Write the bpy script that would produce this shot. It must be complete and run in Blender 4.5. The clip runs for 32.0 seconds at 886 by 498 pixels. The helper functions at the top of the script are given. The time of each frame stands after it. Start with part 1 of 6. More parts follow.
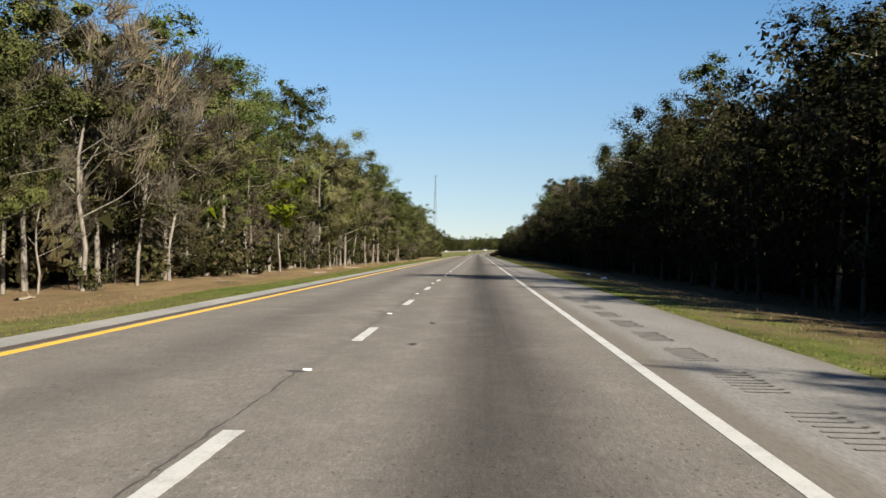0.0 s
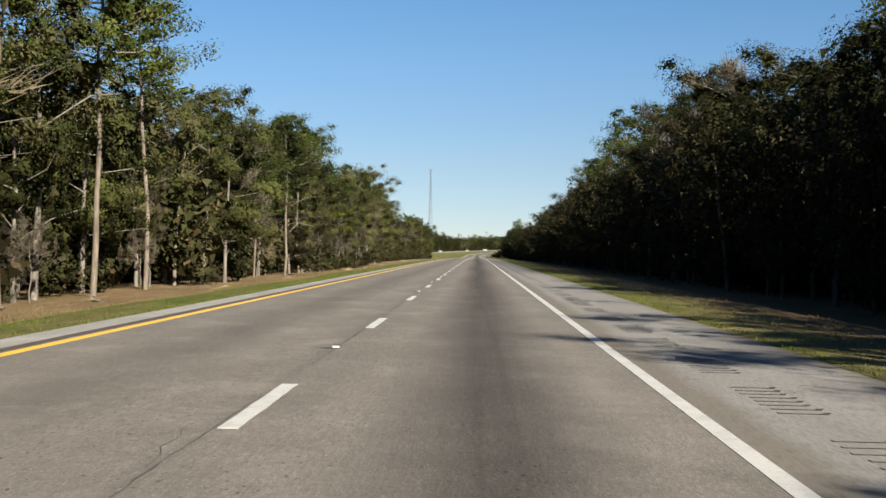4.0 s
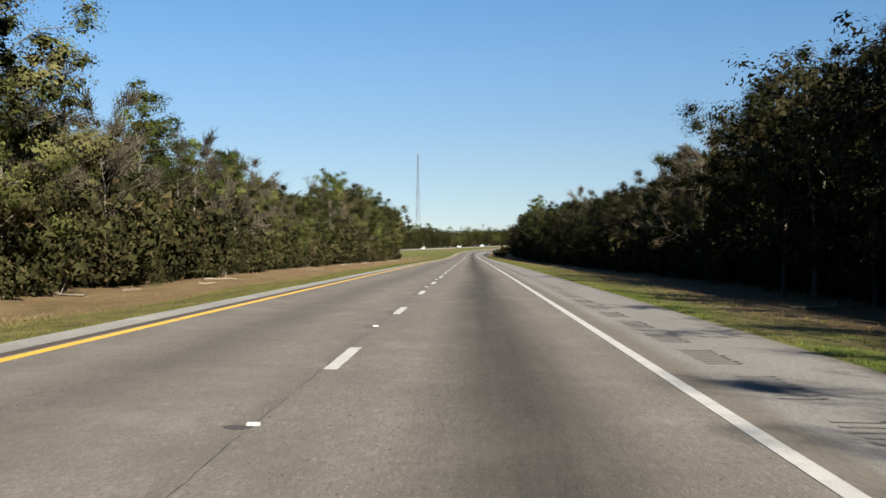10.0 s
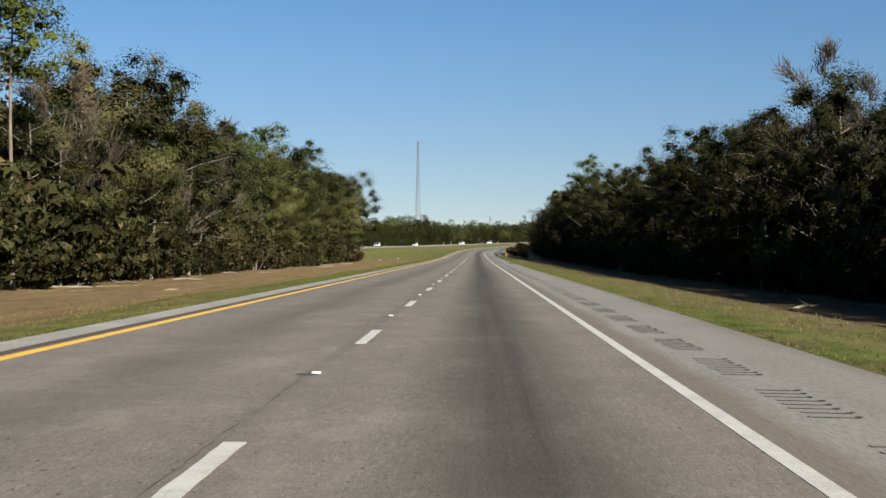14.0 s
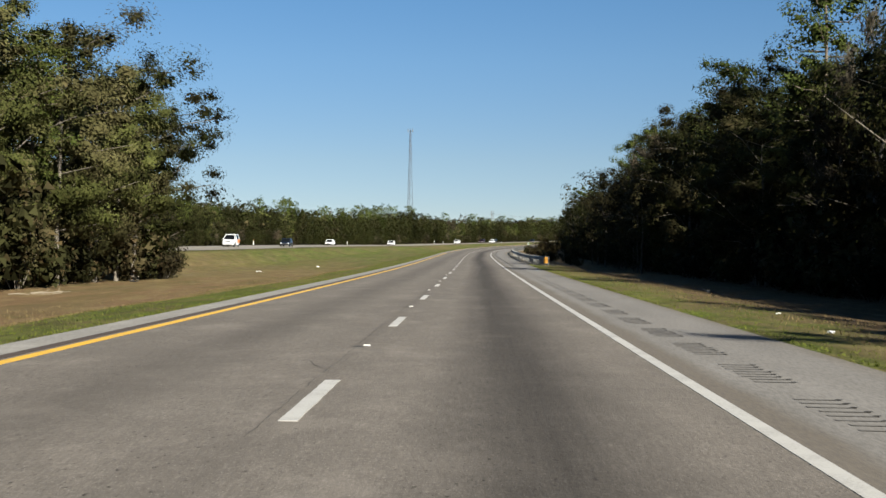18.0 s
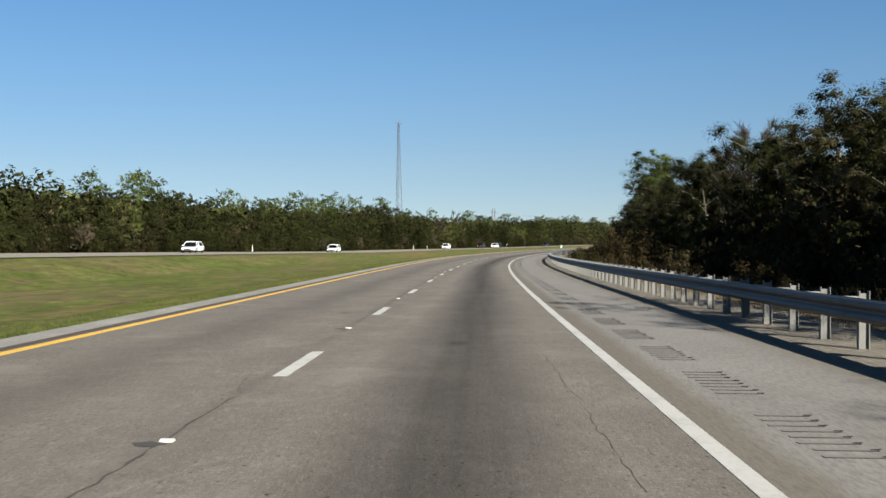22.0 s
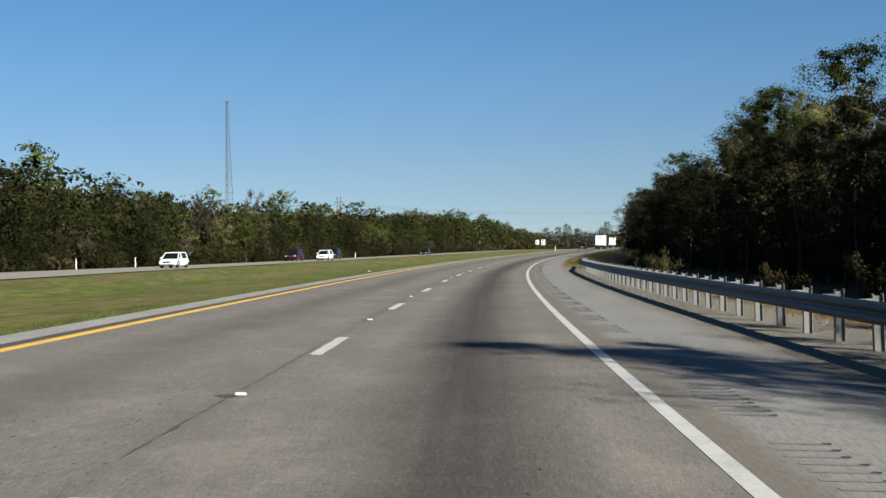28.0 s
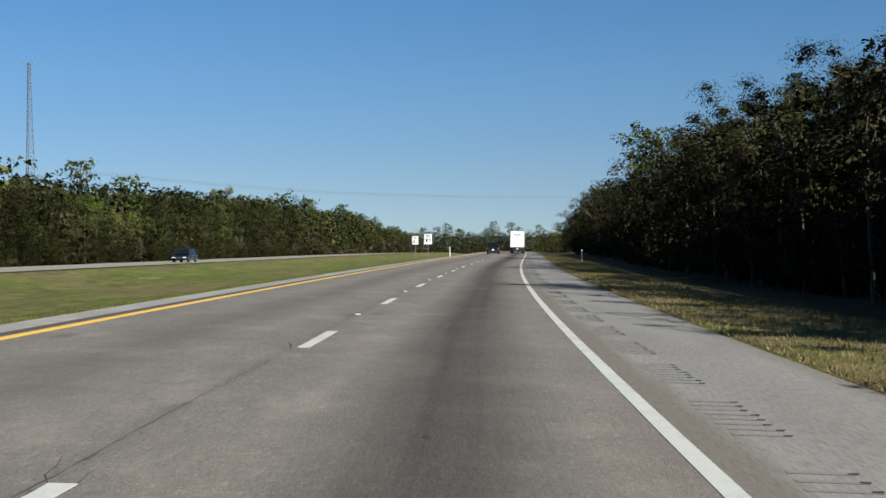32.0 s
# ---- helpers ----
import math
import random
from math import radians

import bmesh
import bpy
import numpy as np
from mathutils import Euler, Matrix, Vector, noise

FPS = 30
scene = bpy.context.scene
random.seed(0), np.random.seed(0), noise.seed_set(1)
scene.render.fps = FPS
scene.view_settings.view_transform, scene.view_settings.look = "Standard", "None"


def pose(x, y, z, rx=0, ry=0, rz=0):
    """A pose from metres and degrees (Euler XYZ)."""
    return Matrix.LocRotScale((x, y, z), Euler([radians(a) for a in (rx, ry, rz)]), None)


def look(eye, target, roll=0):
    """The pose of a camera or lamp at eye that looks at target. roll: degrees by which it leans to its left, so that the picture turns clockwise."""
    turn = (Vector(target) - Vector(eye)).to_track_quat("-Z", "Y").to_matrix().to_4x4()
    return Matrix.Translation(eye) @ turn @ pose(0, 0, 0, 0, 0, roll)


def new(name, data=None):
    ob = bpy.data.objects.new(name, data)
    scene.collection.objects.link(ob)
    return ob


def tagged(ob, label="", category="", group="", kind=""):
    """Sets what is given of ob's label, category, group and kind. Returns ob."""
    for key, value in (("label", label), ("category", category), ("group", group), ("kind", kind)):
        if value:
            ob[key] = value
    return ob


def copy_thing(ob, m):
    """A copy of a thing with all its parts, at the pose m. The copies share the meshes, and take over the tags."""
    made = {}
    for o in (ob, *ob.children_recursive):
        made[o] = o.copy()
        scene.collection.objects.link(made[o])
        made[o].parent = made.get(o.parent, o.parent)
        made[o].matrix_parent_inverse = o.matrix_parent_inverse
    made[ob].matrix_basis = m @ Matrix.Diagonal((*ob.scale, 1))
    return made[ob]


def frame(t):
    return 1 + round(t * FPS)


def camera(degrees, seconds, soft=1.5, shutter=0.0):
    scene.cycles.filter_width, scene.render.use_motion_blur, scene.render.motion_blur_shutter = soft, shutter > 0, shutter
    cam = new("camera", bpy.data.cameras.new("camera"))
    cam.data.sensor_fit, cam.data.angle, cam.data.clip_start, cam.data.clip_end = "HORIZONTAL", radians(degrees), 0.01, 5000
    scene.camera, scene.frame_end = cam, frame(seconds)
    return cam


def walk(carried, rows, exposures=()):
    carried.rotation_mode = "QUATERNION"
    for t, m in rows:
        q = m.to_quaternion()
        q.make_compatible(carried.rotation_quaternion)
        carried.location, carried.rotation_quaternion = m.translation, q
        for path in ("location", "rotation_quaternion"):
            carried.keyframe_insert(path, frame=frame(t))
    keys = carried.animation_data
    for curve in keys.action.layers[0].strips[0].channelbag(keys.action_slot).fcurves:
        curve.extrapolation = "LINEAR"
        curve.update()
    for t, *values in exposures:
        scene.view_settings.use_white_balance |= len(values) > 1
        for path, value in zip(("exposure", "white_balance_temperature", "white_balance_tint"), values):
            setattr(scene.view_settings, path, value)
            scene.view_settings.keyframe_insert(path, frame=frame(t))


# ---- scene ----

# ---- the road's line: a straight, then a long bend to the right ----
# s runs along the dashed line, u is metres to its right
KNOT_S = (0, 760, 820, 880, 940, 1000, 1080, 1160, 1240, 1320, 1500)
KNOT_K = (0.000, 0.000, 0.270, 0.576, 0.712, 0.560, 0.758, 0.647, 0.181, -0.077, -0.095)   # curvature in 1/1000 per metre
STEP = 2.0
GRID_S = np.arange(-40, 1700, STEP)
_kap = np.interp(GRID_S, KNOT_S, KNOT_K) * 1e-3
GRID_A = np.cumsum(_kap) * STEP
GRID_A -= GRID_A[20]
GRID_X = np.cumsum(np.sin(GRID_A)) * STEP
GRID_Y = np.cumsum(np.cos(GRID_A)) * STEP
GRID_X -= GRID_X[20]
GRID_Y -= GRID_Y[20]
BANK = radians(1.92)
# the long profile: level, a dip, then a steady climb round the bend
SAG_S = (300, 400, 500, 600, 700, 800, 900, 1000, 1100, 1200, 1300, 1400, 1500, 1700, 2500)
SAG_K = (-0.037, -0.015, -0.010, 0.005, 0.063, 0.048, 0.006, 0.013, 0.033, 0.014, -0.009, -0.017, -0.015, -0.010, -0.010)   # in 1/1000 per metre
RISE_S = np.arange(-300, 2720, 5.0)
_sag = np.where(RISE_S < 300, 0.0, np.interp(RISE_S, SAG_S, SAG_K) * 1e-3)
RISE_G = np.cumsum(_sag) * 5.0
RISE_Z = np.cumsum(RISE_G) * 5.0


def line(s):
    """Place and heading of the dashed line at s, carried on straight past both ends."""
    c = np.clip(s, GRID_S[0], GRID_S[-1])
    a = np.interp(c, GRID_S, GRID_A)
    return (np.interp(c, GRID_S, GRID_X) + (s - c) * np.sin(a), np.interp(c, GRID_S, GRID_Y) + (s - c) * np.cos(a), a)


def ease(x):
    x = np.clip(x, 0.0, 1.0)
    return x * x * (3 - 2 * x)


def rise(s):
    """Height of the road's middle line."""
    return np.interp(s, RISE_S, RISE_Z)


def grade(s):
    """Slope along the road, in degrees."""
    return math.degrees(math.atan(float(np.interp(s, RISE_S, RISE_G))))


def bank(s, u):
    """Height of the banked road surface."""
    return rise(s) - np.tan(BANK * ease((s - 780) / 170.0)) * u


def at(s, u, z=0.0):
    """World place of road coordinates, as arrays or numbers."""
    x, y, a = line(s)
    return x + u * np.cos(a), y - u * np.sin(a), z


# ---- camera ----
cam = camera(39.58, 32.0, soft=1.55)
EYE = 1.328
# seconds, s, u, yaw from the road's heading, pitch, roll
DRIVE = (
    (0, -8.93, 1.76, 1.61, 0.11, 0.72),
    (1, 26.72, 1.78, 1.56, 0.11, 0.57),
    (2, 62.55, 1.85, 1.57, 0.13, 0.72),
    (3, 98.30, 1.87, 1.52, 0.13, 0.50),
    (4, 134.14, 1.84, 1.57, 0.13, 0.49),
    (5, 169.94, 1.81, 1.63, 0.14, 0.48),
    (6, 205.81, 1.78, 1.68, 0.14, 0.47),
    (7, 241.69, 1.70, 1.52, 0.02, 0.59),
    (8, 277.46, 1.67, 1.53, 0.08, 0.23),
    (9, 313.22, 1.58, 1.72, 0.12, 0.74),
    (10, 348.94, 1.57, 1.30, 0.08, 0.19),
    (11, 384.57, 1.64, 1.62, 0.13, 0.29),
    (12, 420.25, 1.64, 1.59, 0.07, 0.33),
    (13, 455.94, 1.66, 1.61, 0.08, 0.10),
    (14, 491.44, 1.65, 1.55, 0.11, 0.42),
    (15, 527.01, 1.60, 1.59, 0.12, 0.48),
    (16, 562.43, 1.55, 1.63, 0.14, 0.53),
    (17, 597.95, 1.50, 1.67, 0.15, 0.59),
    (18, 633.57, 1.45, 1.50, 0.15, 0.45),
    (19, 669.23, 1.46, 1.42, 0.06, 0.70),
    (20, 704.75, 1.66, 1.19, 0.03, -0.42),
    (21, 740.60, 1.89, 1.09, 0.15, 0.26),
    (22, 776.46, 2.07, 1.49, 0.07, -0.15),
    (23, 812.28, 2.00, 1.70, -0.08, 0.17),
    (24, 848.26, 1.94, 1.25, 0.21, 0.44),
    (25, 884.41, 2.09, 1.32, 0.26, -0.49),
    (26, 920.62, 2.09, 1.34, 0.23, -0.78),
    (27, 956.88, 2.09, 1.36, 0.20, -1.07),
    (28, 993.27, 2.10, 1.38, 0.17, -1.35),
    (29, 1029.74, 2.08, 1.10, 0.11, -1.02),
    (30, 1066.34, 2.17, 1.35, 0.20, -1.24),
    (31, 1102.78, 2.12, 1.17, 0.11, -0.96),
    (32, 1139.40, 2.24, 1.23, -0.02, -0.73),
)
PATH = []
for t, s, u, yaw, pitch, roll in DRIVE:
    x, y, a = line(s)
    px, py, pz = at(s, u, bank(s, u) + EYE)
    PATH.append((t, pose(px, py, pz, 90 + pitch + grade(s), -roll, yaw - math.degrees(a))))
# stops and white balance: the picture grows darker and bluer on the way
walk(cam, PATH, ((0, 1.63, 6600, 8), (6, 1.58, 6580, 8), (9, 1.65, 6550, 8), (12, 1.42, 6500, 8), (17, 1.36, 6480, 7), (20, 1.38, 6450, 6), (24, 1.40, 6350, 6), (26, 1.35, 6260, 5), (30, 1.25, 6110, 5), (32, 1.25, 6030, 5)))

# ---- sky and sun ----
SUN_SIDE, SUN_BACK, SUN_RISE = 0.95, 1.35, 1.0     # towards the sun: right of the road, behind, up
sun_way = Vector((SUN_SIDE, -SUN_BACK, SUN_RISE)).normalized()
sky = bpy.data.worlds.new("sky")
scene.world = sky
sky.use_nodes = True
_n = sky.node_tree.nodes
_n.clear()
_sky = _n.new("ShaderNodeTexSky")
_sky.sky_type = "NISHITA"
_sky.sun_disc = False
_sky.sun_elevation = math.asin(sun_way.z)
_sky.sun_rotation = math.atan2(sun_way.x, sun_way.y)
_sky.air_density, _sky.dust_density, _sky.ozone_density = 1.0, 0.0, 3.2
_sky.altitude = 4000.0
_bg = _n.new("ShaderNodeBackground")
_bg.inputs["Strength"].default_value = 0.0385
_out = _n.new("ShaderNodeOutputWorld")
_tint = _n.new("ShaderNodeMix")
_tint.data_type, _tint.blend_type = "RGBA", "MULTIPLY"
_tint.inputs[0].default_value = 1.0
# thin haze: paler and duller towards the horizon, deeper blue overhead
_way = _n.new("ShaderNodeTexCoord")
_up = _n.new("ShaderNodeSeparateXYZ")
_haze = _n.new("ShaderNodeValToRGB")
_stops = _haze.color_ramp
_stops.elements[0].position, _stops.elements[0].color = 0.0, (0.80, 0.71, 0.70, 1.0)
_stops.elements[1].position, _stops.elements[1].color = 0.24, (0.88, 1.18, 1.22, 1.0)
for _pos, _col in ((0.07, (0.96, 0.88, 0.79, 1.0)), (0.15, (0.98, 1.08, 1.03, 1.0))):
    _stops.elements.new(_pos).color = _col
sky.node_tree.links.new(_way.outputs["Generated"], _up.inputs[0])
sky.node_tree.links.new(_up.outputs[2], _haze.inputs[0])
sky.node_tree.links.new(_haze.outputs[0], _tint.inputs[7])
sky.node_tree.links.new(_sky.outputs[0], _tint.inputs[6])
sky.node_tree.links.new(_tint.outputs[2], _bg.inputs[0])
sky.node_tree.links.new(_bg.outputs[0], _out.inputs[0])
_lamp = bpy.data.lights.new("sun", "SUN")
_lamp.energy, _lamp.angle, _lamp.color = 5.0, radians(0.53), (1.0, 0.92, 0.80)
sun = new("sun", _lamp)
sun.matrix_world = look(sun_way * 400, (0, 0, 0))

# ---- materials ----
class Nodes:
    """A small writer of shader nodes."""

    def __init__(self, name):
        self.mat = bpy.data.materials.new(name)
        self.mat.use_nodes = True
        self.tree = self.mat.node_tree
        self.bsdf = self.tree.nodes["Principled BSDF"]
        self.out = self.tree.nodes["Material Output"]

    def add(self, kind, **sets):
        node = self.tree.nodes.new(kind)
        for key, value in sets.items():
            if key in node.inputs:
                self.put(node.inputs[key], value)
        return node

    def put(self, socket, value):
        if isinstance(value, bpy.types.NodeSocket):
            self.tree.links.new(value, socket)
        else:
            socket.default_value = value

    def noise(self, vec, scale, detail=4.0, rough=0.55):
        return self.add("ShaderNodeTexNoise", Vector=vec, Scale=scale, Detail=detail, Roughness=rough).outputs["Fac"]

    def ramp(self, fac, lo, hi, a=0.0, b=1.0):
        node = self.add("ShaderNodeMapRange")
        node.clamp = True
        for i, v in enumerate((fac, lo, hi, a, b)):
            self.put(node.inputs[i], v)
        return node.outputs[0]

    def maths(self, op, a, b=0.0, c=0.0):
        node = self.add("ShaderNodeMath")
        node.operation = op
        for i, v in enumerate((a, b, c)):
            self.put(node.inputs[i], v)
        return node.outputs[0]

    def mix(self, fac, a, b, kind="MIX"):
        node = self.add("ShaderNodeMix")
        node.data_type, node.blend_type = "RGBA", kind
        self.put(node.inputs[0], fac)
        self.put(node.inputs[6], (*a, 1.0) if isinstance(a, tuple) else a)
        self.put(node.inputs[7], (*b, 1.0) if isinstance(b, tuple) else b)
        return node.outputs[2]

    def scaled(self, vec, sx, sy, sz=1.0):
        node = self.add("ShaderNodeVectorMath", **{})
        node.operation = "MULTIPLY"
        self.put(node.inputs[0], vec)
        self.put(node.inputs[1], (sx, sy, sz))
        return node.outputs[0]

    def bump(self, height, strength, distance):
        node = self.add("ShaderNodeBump", Strength=strength, Distance=distance, Height=height)
        self.put(self.bsdf.inputs["Normal"], node.outputs[0])

    def done(self, color, rough=0.8, metal=0.0, spec=0.4):
        self.put(self.bsdf.inputs["Base Color"], (*color, 1.0) if isinstance(color, tuple) else color)
        self.put(self.bsdf.inputs["Roughness"], rough)
        self.put(self.bsdf.inputs["Metallic"], metal)
        self.put(self.bsdf.inputs["Specular IOR Level"], spec)
        return self.mat


def plain(name, color, rough=0.6, metal=0.0, grain=0.12, scale=8.0, spec=0.4):
    """A painted or bare surface with light mottling."""
    n = Nodes(name)
    pos = n.add("ShaderNodeTexCoord").outputs["Object"]
    f = n.noise(pos, scale, 5.0)
    dark = tuple(c * (1 - grain * 1.6) for c in color)
    lite = tuple(min(1.0, c * (1 + grain)) for c in color)
    return n.done(n.mix(f, dark, lite), rough, metal, spec)


def band(n, across, middle, half, soft):
    """1 within half of middle, fading over soft."""
    d = n.maths("ABSOLUTE", n.maths("SUBTRACT", across, middle))
    return n.ramp(d, half, half + soft, 1.0, 0.0)


def asphalt(name, base, lanes=True, warm=0.0):
    n = Nodes(name)
    uv = n.add("ShaderNodeUVMap").outputs[0]
    sep = n.add("ShaderNodeSeparateXYZ", Vector=uv)
    across, along = sep.outputs[0], sep.outputs[1]
    big = n.noise(n.scaled(uv, 0.55, 0.05), 1.0, 5.0)
    mid = n.noise(n.scaled(uv, 1.3, 0.30), 1.0, 6.0, 0.65)
    blot = n.noise(n.scaled(uv, 3.4, 1.8), 1.0, 7.0, 0.75)
    fine = n.noise(n.scaled(uv, 26.0, 14.0), 1.0, 3.0, 0.7)
    grit = n.noise(n.scaled(uv, 60.0, 22.0), 1.0, 2.0, 0.8)
    c0 = tuple(c * 0.80 for c in base)
    c1 = tuple(c * 1.15 for c in base)
    col = n.mix(n.ramp(mid, 0.3, 0.7), c0, c1)
    col = n.mix(n.ramp(big, 0.35, 0.7, 0.0, 0.45), col, tuple(c * 0.72 for c in base))
    col = n.mix(n.ramp(blot, 0.44, 0.70, 0.0, 0.50), col, tuple(c * 0.60 for c in base))
    if lanes:
        wob = n.maths("MULTIPLY", n.maths("SUBTRACT", n.noise(n.scaled(uv, 0.0, 0.02), 1.0, 2.0), 0.5), 0.9)
        a2 = n.maths("ADD", across, wob)
        streak = n.noise(n.scaled(uv, 5.0, 0.06), 1.0, 5.0, 0.6)
        worn = 0.0
        for middle, half, soft, depth in ((1.98, 0.15, 0.95, 0.74), (-2.05, 0.10, 0.9, 0.26)):
            worn = n.maths("ADD", worn, n.maths("MULTIPLY", band(n, a2, middle, half, soft), n.ramp(streak, 0.2, 0.75, depth * 0.7, depth)))
        for middle in (0.95, 3.05, -1.0, -3.0):
            k = n.maths("MULTIPLY", band(n, a2, middle, 0.2, 0.5), 0.16)
            col = n.mix(k, col, tuple(c * 1.35 for c in base))
        joint = n.maths("MULTIPLY", band(n, n.maths("ADD", across, n.maths("MULTIPLY", n.maths("SUBTRACT", blot, 0.5), 0.12)), -0.14, 0.03, 0.10), n.ramp(mid, 0.35, 0.6, 0.05, 0.4))
        col = n.mix(joint, col, tuple(c * 0.35 for c in base))
        # oily drips and old patches
        spots = n.add("ShaderNodeTexVoronoi", Vector=n.scaled(uv, 0.42, 0.13), Scale=1.0)
        k = n.ramp(spots.outputs["Distance"], 0.035, 0.075, 0.55, 0.0)
        col = n.mix(k, col, (0.015, 0.015, 0.015))
    col = n.mix(n.ramp(fine, 0.38, 0.66, 0.0, 0.55), col, tuple(c * 0.55 for c in base))
    grain = n.noise(n.scaled(uv, 30.0, 3.2), 1.0, 3.0, 0.8)
    col = n.mix(n.maths("MULTIPLY", n.ramp(grain, 0.46, 0.64, 0.0, 0.5), n.ramp(big, 0.3, 0.65, 0.35, 1.0)), col, tuple(c * 0.5 for c in base))
    col = n.mix(n.maths("MULTIPLY", n.ramp(grain, 0.44, 0.30, 0.0, 0.35), n.ramp(big, 0.3, 0.65, 0.3, 1.0)), col, tuple(min(1.0, c * 1.6) for c in base))
    clod = n.noise(n.scaled(uv, 11.0, 4.5), 1.0, 4.0, 0.75)
    col = n.mix(n.ramp(clod, 0.36, 0.66, 0.0, 0.38), col, tuple(c * 0.58 for c in base))
    col = n.mix(n.ramp(clod, 0.42, 0.28, 0.0, 0.2), col, tuple(min(1.0, c * 1.7) for c in base))
    patch = n.noise(n.scaled(uv, 0.9, 0.45), 1.0, 4.0, 0.6)
    col = n.mix(n.ramp(patch, 0.50, 0.66, 0.0, 0.30), col, tuple(c * 0.55 for c in base))
    col = n.mix(n.ramp(patch, 0.46, 0.32, 0.0, 0.28), col, tuple(min(1.0, c * 1.35) for c in base))
    pits = n.maths("MULTIPLY", n.ramp(n.noise(n.scaled(uv, 21.0, 9.0), 1.0, 1.0, 0.5), 0.66, 0.74), n.ramp(big, 0.40, 0.56, 0.15, 0.9))
    col = n.mix(pits, col, tuple(c * 0.22 for c in base))
    col = n.mix(n.ramp(grit, 0.60, 0.74, 0.0, 0.6), col, (0.30, 0.28, 0.255))
    col = n.mix(n.ramp(grit, 0.40, 0.28, 0.0, 0.6), col, tuple(c * 0.3 for c in base))
    if lanes:
        col = n.mix(worn, col, n.mix(1.0, col, (0.10, 0.10, 0.105), "MULTIPLY"))
    n.bump(n.maths("ADD", fine, n.maths("MULTIPLY", grit, 0.6)), 0.5, 0.012)
    return n.done(col, 0.9, 0.0, 0.12)


def dusty_shoulder():
    n = Nodes("shoulder_asphalt")
    uv = n.add("ShaderNodeUVMap").outputs[0]
    across = n.add("ShaderNodeSeparateXYZ", Vector=uv).outputs[0]
    mid = n.noise(n.scaled(uv, 0.9, 0.18), 1.0, 6.0, 0.62)
    fine = n.noise(n.scaled(uv, 28.0, 4.0), 1.0, 3.0, 0.8)
    col = n.mix(n.ramp(mid, 0.3, 0.7), (0.145, 0.138, 0.129), (0.190, 0.181, 0.170))
    edge = n.noise(n.scaled(uv, 3.0, 0.5), 1.0, 4.0)
    dust = n.ramp(n.maths("ADD", across, n.maths("MULTIPLY", edge, 0.35)), 4.15, 4.40, 0.75, 0.0)
    col = n.mix(dust, col, (0.105, 0.089, 0.070))
    rim = n.ramp(n.maths("ADD", across, n.maths("MULTIPLY", edge, 0.5)), 6.1, 6.5, 0.0, 0.6)
    col = n.mix(rim, col, (0.116, 0.099, 0.077))
    col = n.mix(n.ramp(fine, 0.42, 0.66, 0.0, 0.5), col, (0.063, 0.060, 0.058))
    n.bump(fine, 0.45, 0.01)
    return n.done(col, 0.9, 0.0, 0.12)


def road_paint(name, color, wear):
    n = Nodes(name)
    pos = n.add("ShaderNodeNewGeometry").outputs["Position"]
    big, fine = n.noise(pos, 1.7, 5.0, 0.7), n.noise(pos, 34.0, 3.0, 0.75)
    k = n.ramp(n.maths("ADD", n.maths("MULTIPLY", big, 0.55), n.maths("MULTIPLY", fine, 0.5)), 0.50, 0.72, 0.0, wear)
    col = n.mix(k, color, (0.101, 0.094, 0.086))
    n.bump(fine, 0.3, 0.004)
    return n.done(col, 0.62, 0.0, 0.4)


def leaf(name, tones, through_light=0.3, dry=0.0):
    """Foliage: each leaf spray takes its own tone, each plant and each clump its own lean."""
    n = Nodes(name)
    geo = n.add("ShaderNodeNewGeometry")
    isl = geo.outputs["Random Per Island"]
    plant_rand = n.add("ShaderNodeObjectInfo").outputs["Random"]
    lump = n.noise(geo.outputs["Position"], 0.17, 2.0, 0.5)
    clump = n.noise(geo.outputs["Position"], 0.9, 2.0, 0.5)
    mood = n.maths("FRACT", n.maths("ADD", n.maths("MULTIPLY", plant_rand, 3.7), n.maths("MULTIPLY", lump, 1.4)))
    tone = n.ramp(isl, 0.0, 1.0, 0.32, 0.68)
    col = n.mix(tone, tones[0], tones[1])
    col = n.mix(n.ramp(mood, 0.60, 0.78, 0.0, 0.85), col, n.mix(tone, tuple(c * 0.7 for c in tones[2]), tones[2]))
    col = n.mix(n.ramp(mood, 0.36, 0.20, 0.0, 0.8), col, n.mix(tone, tuple(c * 0.42 for c in tones[0]), tuple(c * 0.62 for c in tones[1])))
    col = n.mix(n.ramp(clump, 0.35, 0.65, 0.35, 0.0), col, tuple(c * 0.5 for c in tones[0]))
    col = n.mix(n.ramp(isl, 0.86, 0.95, 0.0, dry), col, (0.082, 0.055, 0.029))
    own = n.maths("FRACT", n.maths("ADD", n.maths("MULTIPLY", plant_rand, 7.3), n.maths("MULTIPLY", n.noise(geo.outputs["Position"], 0.11, 1.0, 0.4), 2.2)))
    col = n.mix(1.0, col, n.ramp(n.maths("ABSOLUTE", n.maths("SUBTRACT", own, 0.5)), 0.06, 0.44, 0.48, 1.28), "MULTIPLY")
    n.done(col, 0.8, 0.0, 0.05)
    tl = n.add("ShaderNodeBsdfTranslucent", Color=col)
    mx = n.add("ShaderNodeMixShader")
    n.put(mx.inputs[0], through_light)
    n.put(mx.inputs[1], n.bsdf.outputs[0])
    n.put(mx.inputs[2], tl.outputs[0])
    n.put(n.out.inputs[0], mx.outputs[0])
    return n.mat


